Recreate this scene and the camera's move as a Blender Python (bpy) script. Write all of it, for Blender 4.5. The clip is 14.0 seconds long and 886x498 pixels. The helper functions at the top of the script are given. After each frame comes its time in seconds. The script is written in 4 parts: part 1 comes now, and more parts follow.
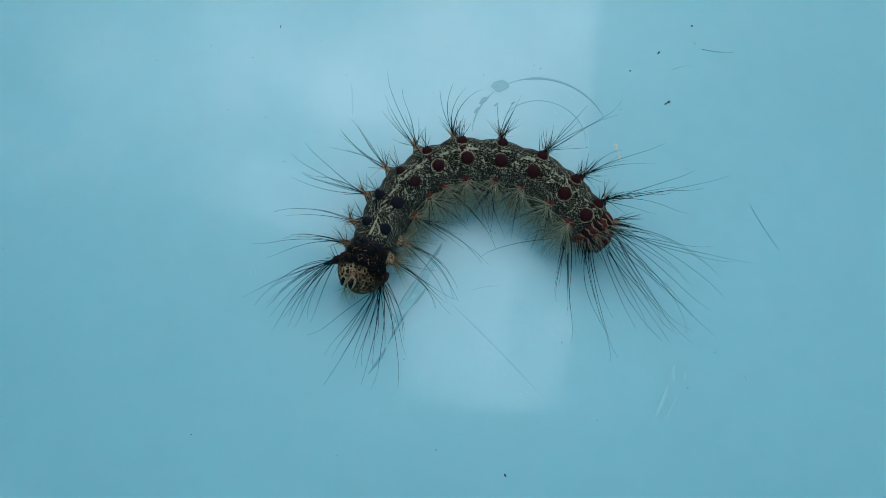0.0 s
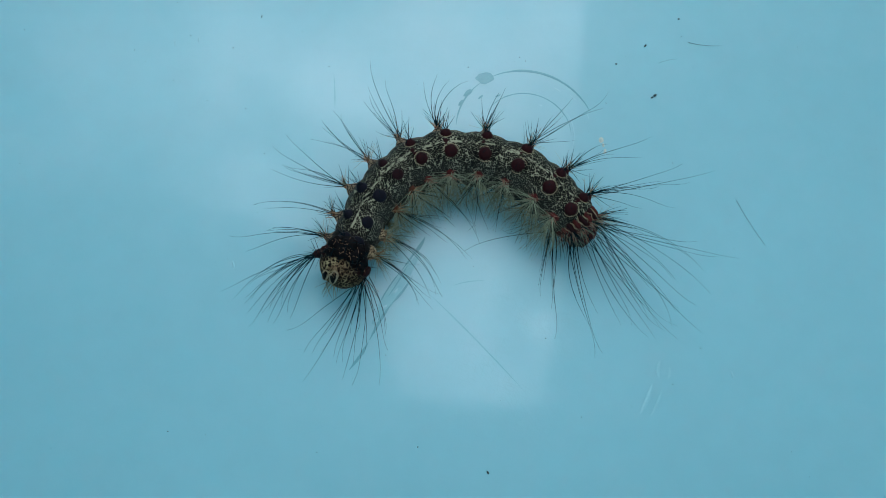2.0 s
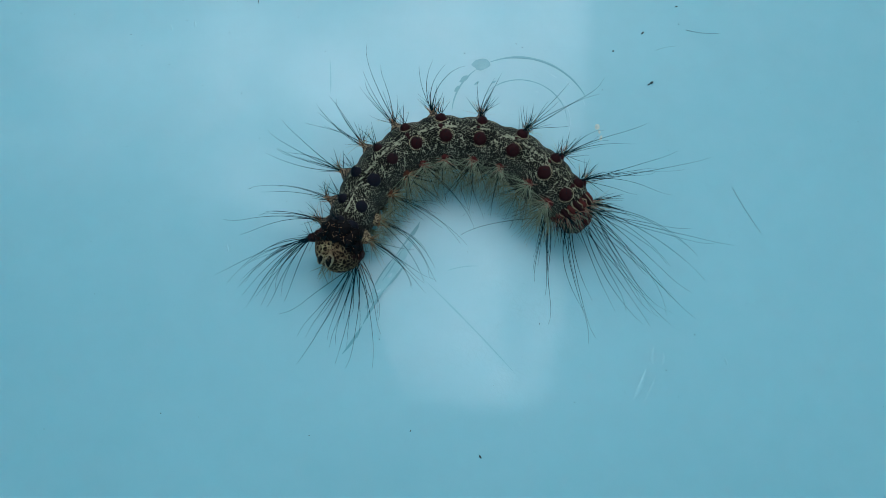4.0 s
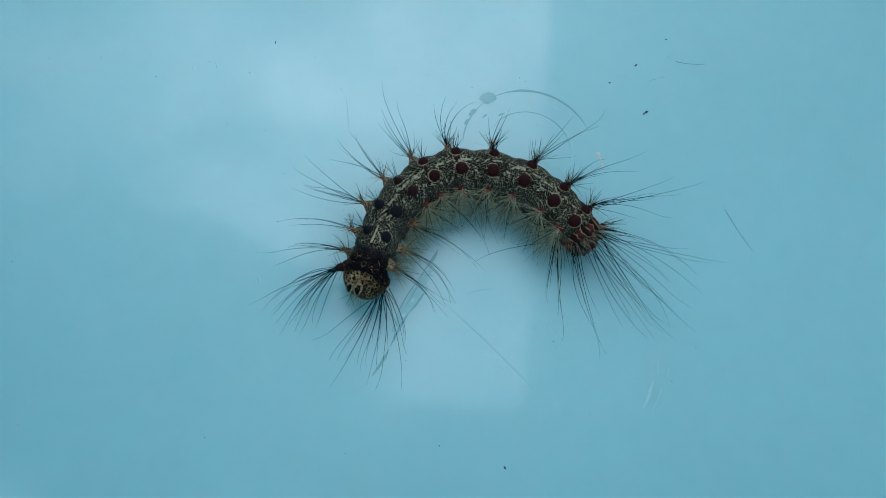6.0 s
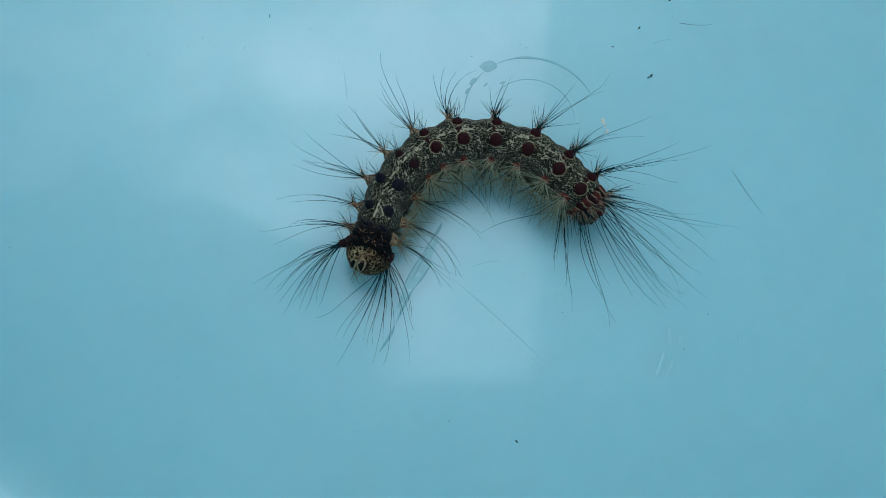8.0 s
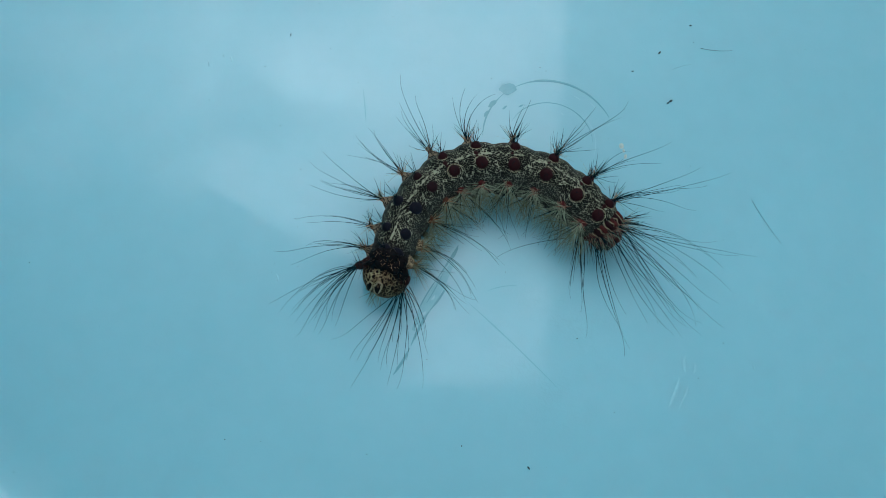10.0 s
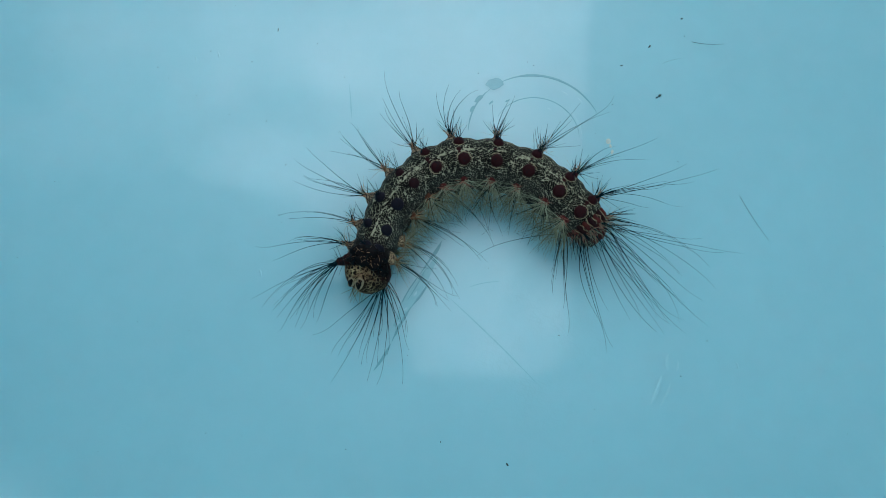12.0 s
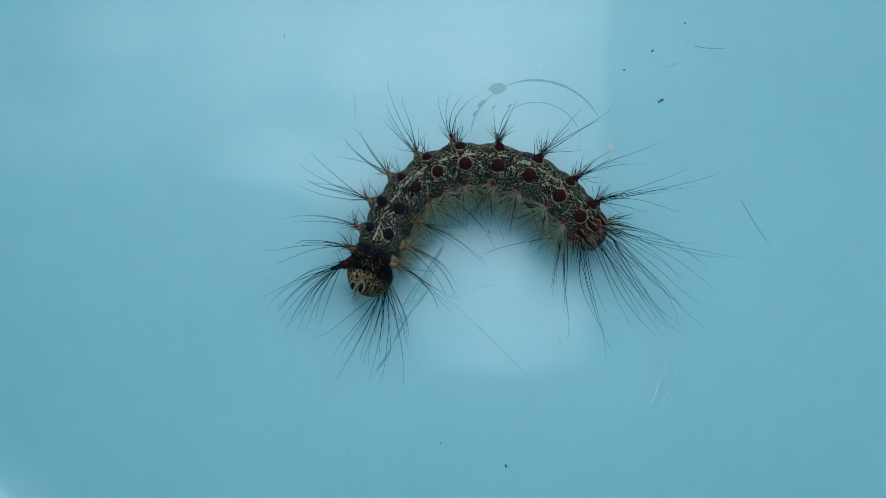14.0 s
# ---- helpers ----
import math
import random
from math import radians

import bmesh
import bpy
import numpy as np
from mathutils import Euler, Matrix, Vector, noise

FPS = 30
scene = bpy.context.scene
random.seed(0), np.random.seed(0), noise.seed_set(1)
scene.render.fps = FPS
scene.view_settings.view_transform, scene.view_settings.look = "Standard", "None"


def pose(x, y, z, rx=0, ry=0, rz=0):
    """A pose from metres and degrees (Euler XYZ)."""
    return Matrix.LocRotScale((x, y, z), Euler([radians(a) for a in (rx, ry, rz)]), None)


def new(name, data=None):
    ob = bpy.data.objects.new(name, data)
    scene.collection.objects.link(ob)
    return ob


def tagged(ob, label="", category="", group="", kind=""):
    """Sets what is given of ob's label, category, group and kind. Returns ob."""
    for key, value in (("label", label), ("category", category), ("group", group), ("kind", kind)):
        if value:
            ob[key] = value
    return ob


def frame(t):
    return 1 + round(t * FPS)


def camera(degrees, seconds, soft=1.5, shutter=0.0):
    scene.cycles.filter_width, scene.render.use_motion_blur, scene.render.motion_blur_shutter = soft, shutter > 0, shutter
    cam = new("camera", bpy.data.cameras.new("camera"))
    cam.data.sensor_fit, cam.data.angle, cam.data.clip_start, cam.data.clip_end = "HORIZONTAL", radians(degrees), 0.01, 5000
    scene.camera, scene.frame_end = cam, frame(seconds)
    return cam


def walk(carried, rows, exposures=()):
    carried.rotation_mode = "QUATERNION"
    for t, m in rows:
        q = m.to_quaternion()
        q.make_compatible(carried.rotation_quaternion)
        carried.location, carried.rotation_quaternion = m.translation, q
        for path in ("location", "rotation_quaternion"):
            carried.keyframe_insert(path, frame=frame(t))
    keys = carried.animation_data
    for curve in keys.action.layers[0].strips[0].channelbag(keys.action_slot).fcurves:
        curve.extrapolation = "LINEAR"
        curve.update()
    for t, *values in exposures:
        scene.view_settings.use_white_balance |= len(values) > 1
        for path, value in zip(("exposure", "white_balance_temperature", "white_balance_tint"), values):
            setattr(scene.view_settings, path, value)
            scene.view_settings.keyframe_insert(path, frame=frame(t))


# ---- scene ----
U = 0.0085          # one body width of the caterpillar, in metres
cam = camera(56.0, 14.0, soft=0.75)
# seconds, eye in body widths, turn about x, y, z in degrees
PATH = [
    (0.0, -1.650, -6.288, 12.929, 21.34, -3.31, 0.00),
    (0.5, -1.583, -6.282, 12.805, 21.60, -3.27, -0.06),
    (1.0, -1.521, -6.294, 12.746, 21.64, -3.38, -0.09),
    (1.5, -1.547, -6.298, 12.717, 21.44, -3.88, -0.11),
    (2.0, -1.571, -6.256, 12.725, 21.14, -4.20, -0.15),
    (4.5, -1.389, -6.467, 12.645, 20.85, -4.04, 0.30),
    (4.8, -1.449, -6.466, 12.757, 20.54, -4.38, 0.14),
    (5.0, -1.485, -6.398, 12.886, 20.73, -4.68, 0.00),
    (5.2, -1.523, -6.474, 13.019, 20.67, -5.35, -0.38),
    (5.5, -1.749, -6.449, 13.295, 21.06, -5.51, -1.03),
    (5.8, -2.247, -6.418, 13.531, 21.83, -5.38, -1.46),
    (6.0, -2.353, -6.429, 13.576, 21.45, -5.64, -1.95),
    (6.2, -2.608, -6.476, 13.555, 21.22, -5.84, -2.53),
    (6.5, -2.785, -6.335, 13.350, 21.26, -5.80, -3.18),
    (6.8, -2.621, -6.390, 13.123, 20.92, -5.41, -3.38),
    (7.0, -2.278, -6.240, 13.009, 20.85, -5.48, -3.85),
    (7.2, -2.109, -6.224, 12.938, 20.57, -5.22, -3.97),
    (7.5, -1.915, -6.269, 12.846, 20.52, -5.05, -3.89),
    (7.8, -2.083, -6.432, 13.117, 20.12, -5.33, -3.58),
    (8.0, -2.307, -6.408, 13.305, 20.03, -4.66, -3.44),
    (8.2, -2.510, -6.338, 13.405, 20.27, -4.65, -3.23),
    (8.5, -2.647, -6.183, 13.427, 20.02, -4.48, -3.02),
    (8.7, -2.591, -6.148, 13.414, 20.21, -4.46, -2.82),
    (10.8, -2.187, -5.946, 13.428, 19.94, -3.66, -1.84),
    (11.0, -2.082, -5.863, 13.352, 19.78, -3.35, -1.76),
    (11.2, -1.957, -5.915, 13.409, 20.06, -3.66, -1.48),
    (11.5, -1.790, -5.898, 13.419, 19.58, -3.08, -1.51),
    (11.8, -1.669, -5.919, 13.422, 19.68, -3.19, -1.12),
    (12.0, -1.692, -5.967, 13.529, 19.20, -2.91, -1.30),
    (12.2, -1.806, -5.978, 13.726, 19.41, -2.79, -1.17),
    (12.5, -1.850, -5.987, 13.903, 19.18, -2.58, -1.05),
    (12.8, -1.815, -6.077, 13.910, 19.28, -3.11, -1.04),
    (13.0, -1.836, -6.092, 13.869, 19.19, -2.92, -1.07),
    (13.2, -1.852, -6.052, 13.805, 19.28, -2.64, -0.97),
    (13.5, -2.017, -6.022, 13.670, 19.25, -1.55, -0.71),
    (13.8, -1.551, -5.942, 13.688, 19.27, -2.01, -0.62),
    (14.0, -1.395, -5.927, 13.748, 18.98, -1.71, -0.72),
]
walk(cam, [(t, pose(U * x, U * y, U * z, rx, ry, rz)) for t, x, y, z, rx, ry, rz in PATH])
scene.view_settings.exposure = 1.21
scene.view_settings.use_white_balance = True
scene.view_settings.white_balance_temperature, scene.view_settings.white_balance_tint = 5900, 2

# ---- world: an overcast sky ----
world = bpy.data.worlds.new("overcast_sky")
scene.world = world
world.use_nodes = True
wn, wl = world.node_tree.nodes, world.node_tree.links
wn.clear()
sky = wn.new("ShaderNodeTexSky")
sky.sky_type = "NISHITA"
sky.sun_disc = False
sky.sun_elevation, sky.sun_rotation = radians(60), radians(12)
sky.dust_density, sky.air_density, sky.ozone_density = 1.0, 1.0, 1.0
grey = wn.new("ShaderNodeHueSaturation")
grey.inputs["Saturation"].default_value = 0.10
wcoord = wn.new("ShaderNodeTexCoord")
cloud = wn.new("ShaderNodeTexNoise")
cloud.inputs["Scale"].default_value, cloud.inputs["Detail"].default_value = 9.0, 8.0
cloud.inputs["Distortion"].default_value = 0.4
cloud_range = wn.new("ShaderNodeMapRange")
for key, value in (("From Min", 0.36), ("From Max", 0.64), ("To Min", 0.35), ("To Max", 1.5)):
    cloud_range.inputs[key].default_value = value
clouded = wn.new("ShaderNodeVectorMath")
clouded.operation = "SCALE"
back = wn.new("ShaderNodeBackground")
back.inputs["Strength"].default_value = 0.15
wout = wn.new("ShaderNodeOutputWorld")
wl.new(sky.outputs["Color"], grey.inputs["Color"])
wl.new(wcoord.outputs["Generated"], cloud.inputs["Vector"])
wl.new(cloud.outputs["Fac"], cloud_range.inputs["Value"])
wl.new(grey.outputs["Color"], clouded.inputs[0])
apart = wn.new("ShaderNodeSeparateXYZ")
high = wn.new("ShaderNodeMapRange")
for key, value in (("From Min", 0.0), ("From Max", 1.0), ("To Min", 0.4), ("To Max", 1.55)):
    high.inputs[key].default_value = value
both = wn.new("ShaderNodeMath")
both.operation = "MULTIPLY"
wl.new(wcoord.outputs["Generated"], apart.inputs[0])
wl.new(apart.outputs["Z"], high.inputs["Value"])
wl.new(high.outputs["Result"], both.inputs[0])
wl.new(cloud_range.outputs["Result"], both.inputs[1])
wl.new(both.outputs[0], clouded.inputs["Scale"])
wl.new(clouded.outputs["Vector"], back.inputs["Color"])
wl.new(back.outputs["Background"], wout.inputs["Surface"])


# ---- materials ----
def material(name, color, rough=0.5, metallic=0.0, gloss=0.5):
    m = bpy.data.materials.new(name)
    m.use_nodes = True
    b = m.node_tree.nodes["Principled BSDF"]
    b.inputs["Base Color"].default_value = (*color, 1)
    b.inputs["Roughness"].default_value = rough
    b.inputs["Metallic"].default_value = metallic
    b.inputs["Specular IOR Level"].default_value = gloss
    return m, m.node_tree.nodes, m.node_tree.links, b


def coords(nodes, links, kind="Object"):
    return nodes.new("ShaderNodeTexCoord").outputs[kind]


def noise_tex(nodes, links, vector, scale, detail=2.0, rough=0.5, distortion=0.0):
    n = nodes.new("ShaderNodeTexNoise")
    n.inputs["Scale"].default_value, n.inputs["Detail"].default_value = scale, detail
    n.inputs["Roughness"].default_value, n.inputs["Distortion"].default_value = rough, distortion
    links.new(vector, n.inputs["Vector"])
    return n.outputs["Fac"]


def maths(nodes, links, op, a, b=0.0, c=None):
    n = nodes.new("ShaderNodeMath")
    n.operation = op
    for i, v in enumerate((a, b, c)):
        if v is None:
            continue
        if isinstance(v, (int, float)):
            n.inputs[i].default_value = v
        else:
            links.new(v, n.inputs[i])
    return n.outputs[0]


def ramp(nodes, links, fac, stops):
    n = nodes.new("ShaderNodeValToRGB")
    while len(n.color_ramp.elements) < len(stops):
        n.color_ramp.elements.new(0.5)
    for e, (p, c) in zip(n.color_ramp.elements, stops):
        e.position, e.color = p, (*c, 1)
    links.new(fac, n.inputs["Fac"])
    return n.outputs["Color"]


def mix(nodes, links, fac, a, b):
    n = nodes.new("ShaderNodeMix")
    n.data_type = "RGBA"
    for i, v in ((0, fac), (6, a), (7, b)):
        if isinstance(v, (int, float)):
            n.inputs[i].default_value = v
        elif isinstance(v, tuple):
            n.inputs[i].default_value = (*v, 1)
        else:
            links.new(v, n.inputs[i])
    return n.outputs[2]


def bump(nodes, links, b, height, strength, distance):
    n = nodes.new("ShaderNodeBump")
    n.inputs["Strength"].default_value, n.inputs["Distance"].default_value = strength, distance
    links.new(height, n.inputs["Height"])
    links.new(n.outputs["Normal"], b.inputs["Normal"])


def gabor(nodes, links, vector, scale, freq):
    """A maze of winding bands."""
    n = nodes.new("ShaderNodeTexGabor")
    n.gabor_type = "2D"
    n.inputs["Scale"].default_value, n.inputs["Frequency"].default_value = scale, freq
    n.inputs["Anisotropy"].default_value = 0.0
    links.new(vector, n.inputs["Vector"])
    return n.outputs["Value"]


def span(nodes, links, value, a, b, low=0.0, high=1.0):
    n = nodes.new("ShaderNodeMapRange")
    for key, v in (("From Min", a), ("From Max", b), ("To Min", low), ("To Max", high)):
        n.inputs[key].default_value = v
    links.new(value, n.inputs["Value"])
    return n.outputs["Result"]


def mottled(name, dark, light, scale, rough=0.5, relief=0.3, depth=0.0001, gloss=0.5):
    m, n, l, b = material(name, light, rough, 0.0, gloss)
    v = coords(n, l)
    f = noise_tex(n, l, v, scale, 5.0, 0.6)
    g = noise_tex(n, l, v, scale * 5, 3.0)
    l.new(ramp(n, l, maths(n, l, "MULTIPLY_ADD", g, 0.35, maths(n, l, "MULTIPLY", f, 0.65)), [(0.3, dark), (0.7, light)]), b.inputs["Base Color"])
    bump(n, l, b, g, relief, depth)
    return m


def plastic(name, deep):
    m, n, l, b = material(name, (0.17, 0.47, 0.59), 0.38, 0.0, 0.48)
    v = coords(n, l)
    broad = noise_tex(n, l, v, 18, 3.0)
    fine = noise_tex(n, l, v, 260, 4.0)
    tone = maths(n, l, "MULTIPLY_ADD", fine, 0.25, maths(n, l, "MULTIPLY", broad, 0.75))
    l.new(ramp(n, l, tone, [(0.3, (0.195, 0.450, 0.534)), (0.7, (0.228, 0.496, 0.587))]), b.inputs["Base Color"])
    scuff = noise_tex(n, l, v, 70, 7.0, 0.7, 1.2)
    # fine straight scratches in three directions, in patches
    scratch = None
    for turn, long, thin in ((-58, 560, 5600), (-20, 480, 5000), (75, 640, 6000)):
        place = n.new("ShaderNodeMapping")
        place.vector_type = "TEXTURE"
        place.inputs["Rotation"].default_value = (0, 0, radians(turn))
        place.inputs["Scale"].default_value = (1 / long, 1 / thin, 1)
        l.new(v, place.inputs["Vector"])
        one = span(n, l, noise_tex(n, l, place.outputs[0], 1.0, 1.0), 0.57, 0.65)
        scratch = one if scratch is None else maths(n, l, "MAXIMUM", scratch, one)
    scratch = maths(n, l, "MULTIPLY", scratch, span(n, l, noise_tex(n, l, v, 120, 4.0, 0.6), 0.38, 0.62))
    l.new(maths(n, l, "MULTIPLY_ADD", scratch, 0.04, span(n, l, scuff, 0.35, 0.7, 0.010, 0.05)), b.inputs["Coat Roughness"])
    smear = span(n, l, noise_tex(n, l, v, 55, 6.0, 0.65, 0.8), 0.35, 0.7, 0.12, 0.21)
    # glints of reflected sky put into the scratches' coat round one spot, faint elsewhere
    far = n.new("ShaderNodeVectorMath")
    far.operation = "DISTANCE"
    l.new(v, far.inputs[0])
    far.inputs[1].default_value = (0.55 * U, -2.9 * U, 0)
    glint_gain = span(n, l, far.outputs["Value"], 0.4 * U, 1.7 * U, 0.6, 0.12)
    l.new(maths(n, l, "MULTIPLY_ADD", scratch, glint_gain, smear), b.inputs["Coat Weight"])
    b.inputs["Subsurface Weight"].default_value, b.inputs["Subsurface Scale"].default_value = deep, 0.006
    b.inputs["Subsurface Radius"].default_value = (0.6, 1.0, 1.0)
    b.inputs["Coat IOR"].default_value = 1.78
    grain = noise_tex(n, l, v, 900, 3.0)
    wave = noise_tex(n, l, v, 45, 2.0)
    bump(n, l, b, maths(n, l, "MULTIPLY_ADD", wave, 6.0, maths(n, l, "MULTIPLY_ADD", scuff, 2.0, grain)), 0.14, 0.00004)
    for link in list(l):
        if link.to_node == b and link.to_socket.name == "Normal":
            l.new(link.from_socket, b.inputs["Coat Normal"])
    return m


def skin():
    """Black skin with a maze of cream lines, a pale broken line along the back, greyer flanks."""
    m, n, l, b = material("caterpillar_skin", (0.02, 0.02, 0.02), 0.6, 0.0, 0.06)
    uv = coords(n, l, "UV")
    sep = n.new("ShaderNodeSeparateXYZ")
    l.new(uv, sep.inputs[0])
    maze = maths(n, l, "ABSOLUTE", maths(n, l, "SUBTRACT", gabor(n, l, uv, 7.6, 2.0), 0.5))
    gate = noise_tex(n, l, uv, 20.0, 2.0)
    patch = noise_tex(n, l, uv, 3.2, 2.0)
    broad = maths(n, l, "MULTIPLY_ADD", gate, 0.16, maths(n, l, "MULTIPLY_ADD", patch, 0.06, -0.089))
    cream = span(n, l, maths(n, l, "SUBTRACT", broad, maze), -0.022, 0.012)
    off = maths(n, l, "ABSOLUTE", maths(n, l, "SUBTRACT", sep.outputs["Y"], 0.075))
    wob = noise_tex(n, l, uv, 6.0, 2.0)
    mid = span(n, l, maths(n, l, "MULTIPLY_ADD", wob, 0.09, maths(n, l, "SUBTRACT", off, 0.045)), 0.05, 0.02)
    stripe = span(n, l, maths(n, l, "MULTIPLY", mid, maths(n, l, "ADD", gate, maths(n, l, "MULTIPLY", patch, 0.6))), 0.74, 0.86)
    pale = maths(n, l, "MAXIMUM", cream, maths(n, l, "MULTIPLY", stripe, 0.95))
    flank = span(n, l, off, 0.22, 0.5)
    tint = noise_tex(n, l, uv, 2.0, 3.0)
    light = ramp(n, l, tint, [(0.3, (0.215, 0.225, 0.155)), (0.7, (0.31, 0.32, 0.235))])
    back_color = mix(n, l, pale, (0.0016, 0.0018, 0.002), light)
    flank_color = mix(n, l, pale, (0.010, 0.0115, 0.011), (0.155, 0.165, 0.128))
    collar = span(n, l, maths(n, l, "MULTIPLY_ADD", wob, 0.1, maths(n, l, "SUBTRACT", sep.outputs["X"], 0.05)), 0.42, 0.3)
    skin_color = mix(n, l, flank, back_color, flank_color)
    l.new(mix(n, l, maths(n, l, "MULTIPLY", collar, 0.9), skin_color, (0.008, 0.0075, 0.008)), b.inputs["Base Color"])
    bump(n, l, b, maths(n, l, "ADD", pale, gate), 0.45, 0.00012)
    return m


def maze_skin(name, dark, light, scale, turns, cut):
    """Dark skin with fine winding pale lines."""
    m, n, l, b = material(name, light, 0.6, 0.0, 0.08)
    v = coords(n, l)
    f = noise_tex(n, l, v, scale, 0.5, 0.4, 0.4)
    g = noise_tex(n, l, v, scale * 3, 1.0)
    lines = maths(n, l, "SINE", maths(n, l, "MULTIPLY_ADD", f, turns, maths(n, l, "MULTIPLY", g, 8.0)))
    l.new(ramp(n, l, maths(n, l, "MULTIPLY_ADD", lines, 0.5, 0.5), [(cut, dark), (min(cut + 0.25, 1.0), light)]), b.inputs["Base Color"])
    bump(n, l, b, g, 0.4, 0.0001)
    return m


def face():
    """A net of cream lines over brown-black cells in front, black and maroon at the back and one side of the head."""
    m, n, l, b = material("head_capsule", (0.3, 0.25, 0.1), 0.6, 0.0, 0.03)
    v = coords(n, l)
    f = noise_tex(n, l, v, 1100, 2.0, 0.5, 0.4)
    swirl = n.new("ShaderNodeTexNoise")
    swirl.inputs["Scale"].default_value = 900
    l.new(v, swirl.inputs["Vector"])
    warp = n.new("ShaderNodeVectorMath")
    warp.operation = "MULTIPLY_ADD"
    l.new(swirl.outputs["Color"], warp.inputs[0])
    warp.inputs[1].default_value = (0.0011, 0.0011, 0.0011)
    l.new(v, warp.inputs[2])
    cells = n.new("ShaderNodeTexVoronoi")
    cells.feature = "DISTANCE_TO_EDGE"
    cells.inputs["Scale"].default_value = 1900
    l.new(warp.outputs[0], cells.inputs["Vector"])
    across = n.new("ShaderNodeVectorMath")
    across.operation = "DOT_PRODUCT"
    l.new(v, across.inputs[0])
    across.inputs[1].default_value = (0.83 / U, -0.55 / U, 0.0)
    side = across.outputs["Value"]
    # thick pale veins down the forehead, thin ones out to the cheeks
    width = maths(n, l, "MULTIPLY_ADD", span(n, l, maths(n, l, "ABSOLUTE", maths(n, l, "ADD", side, 0.04)), 0.02, 0.16, 0.07, 0.0), 1.0, maths(n, l, "MULTIPLY_ADD", f, 0.30, -0.075))
    vein = span(n, l, maths(n, l, "SUBTRACT", width, cells.outputs["Distance"]), -0.03, 0.05)
    light = ramp(n, l, swirl.outputs["Fac"], [(0.35, (0.12, 0.075, 0.042)), (0.65, (0.33, 0.275, 0.15))])
    dim = span(n, l, side, 0.0, 0.34, 1.0, 0.42)
    net = mix(n, l, maths(n, l, "MULTIPLY", vein, dim), (0.009, 0.006, 0.005), light)
    sep = n.new("ShaderNodeSeparateXYZ")
    l.new(v, sep.inputs[0])
    ahead = maths(n, l, "MULTIPLY_ADD", sep.outputs["X"], -0.45, maths(n, l, "MULTIPLY", sep.outputs["Y"], -0.85))
    edge = span(n, l, maths(n, l, "MULTIPLY_ADD", f, 0.22 * U, maths(n, l, "SUBTRACT", ahead, 0.13 * U)), 0.0, 0.1 * U)
    hind = ramp(n, l, swirl.outputs["Fac"], [(0.5, (0.0045, 0.004, 0.0045)), (0.7, (0.03, 0.010, 0.010))])
    l.new(mix(n, l, edge, hind, net), b.inputs["Base Color"])
    bump(n, l, b, maths(n, l, "ADD", f, vein), 0.6, 0.00015)
    return m


def strand(name, color, rough=0.4, gloss=0.05):
    m, n, l, b = material(name, color, rough, 0.0, gloss)
    info = n.new("ShaderNodeNewGeometry")
    l.new(ramp(n, l, info.outputs["Random Per Island"], [(0.0, tuple(c * 0.6 for c in color)), (1.0, tuple(c * 1.5 for c in color))]), b.inputs["Base Color"])
    return m


PLASTIC, RIDGE_PLASTIC = plastic("blue_plastic", 0.7), plastic("blue_plastic_ridge", 0.0)
SKIN, FACE = skin(), face()
RED = mottled("red_tubercle", (0.008, 0.0006, 0.0014), (0.019, 0.0012, 0.0028), 1500, 0.6, gloss=0.1)
BLUE = mottled("blue_tubercle", (0.0012, 0.0015, 0.004), (0.0035, 0.0048, 0.0125), 1500, 0.6, gloss=0.1)
RUST = mottled("rust_wart", (0.014, 0.003, 0.0035), (0.085, 0.012, 0.011), 2200, 0.6, gloss=0.15)
DARK_RUST = mottled("dark_rust_wart", (0.008, 0.005, 0.004), (0.045, 0.016, 0.012), 1800, 0.6, gloss=0.15)
WART_SKIN = maze_skin("mottled_wart_skin", (0.008, 0.007, 0.007), (0.21, 0.165, 0.11), 1000, 40.0, 0.5)
LOBE = maze_skin("mottled_cream_lobe", (0.02, 0.013, 0.01), (0.30, 0.235, 0.14), 1300, 30.0, 0.35)
CREAM = mottled("cream_skin", (0.14, 0.105, 0.06), (0.30, 0.26, 0.17), 2000, 0.6, gloss=0.15)
BLACK = mottled("black_skin", (0.0012, 0.0013, 0.0018), (0.006, 0.0055, 0.006), 1500, 0.6, gloss=0.05)
DARK_HAIR = strand("black_hair", (0.003, 0.013, 0.018), 0.9, 0.0)
PALE_HAIR = strand("pale_hair", (0.20, 0.24, 0.17), 0.45)
STOUT_HAIR = strand("stout_bristle", (0.24, 0.15, 0.085), 0.5)
ROSE_HAIR = strand("rosy_bristle", (0.21, 0.115, 0.085), 0.5)
OLIVE_HAIR = strand("olive_hair", (0.13, 0.155, 0.10), 0.45)
MAROON = mottled("maroon_wart", (0.005, 0.002, 0.0025), (0.026, 0.008, 0.008), 1500, 0.6, gloss=0.1)
DARK_RED = mottled("dim_red_tubercle", (0.005, 0.0012, 0.002), (0.014, 0.0022, 0.0045), 1500, 0.6, gloss=0.1)
ORANGE = mottled("orange_wart", (0.04, 0.014, 0.007), (0.24, 0.10, 0.04), 1800, 0.6, gloss=0.15)
RUST_CREAM = mottled("orange_rust_wart", (0.016, 0.006, 0.004), (0.10, 0.036, 0.018), 1800, 0.6, gloss=0.15)
FLANK_SKIN = mottled("grey_green_skin", (0.016, 0.019, 0.015), (0.07, 0.078, 0.055), 1600, 0.6, gloss=0.1)
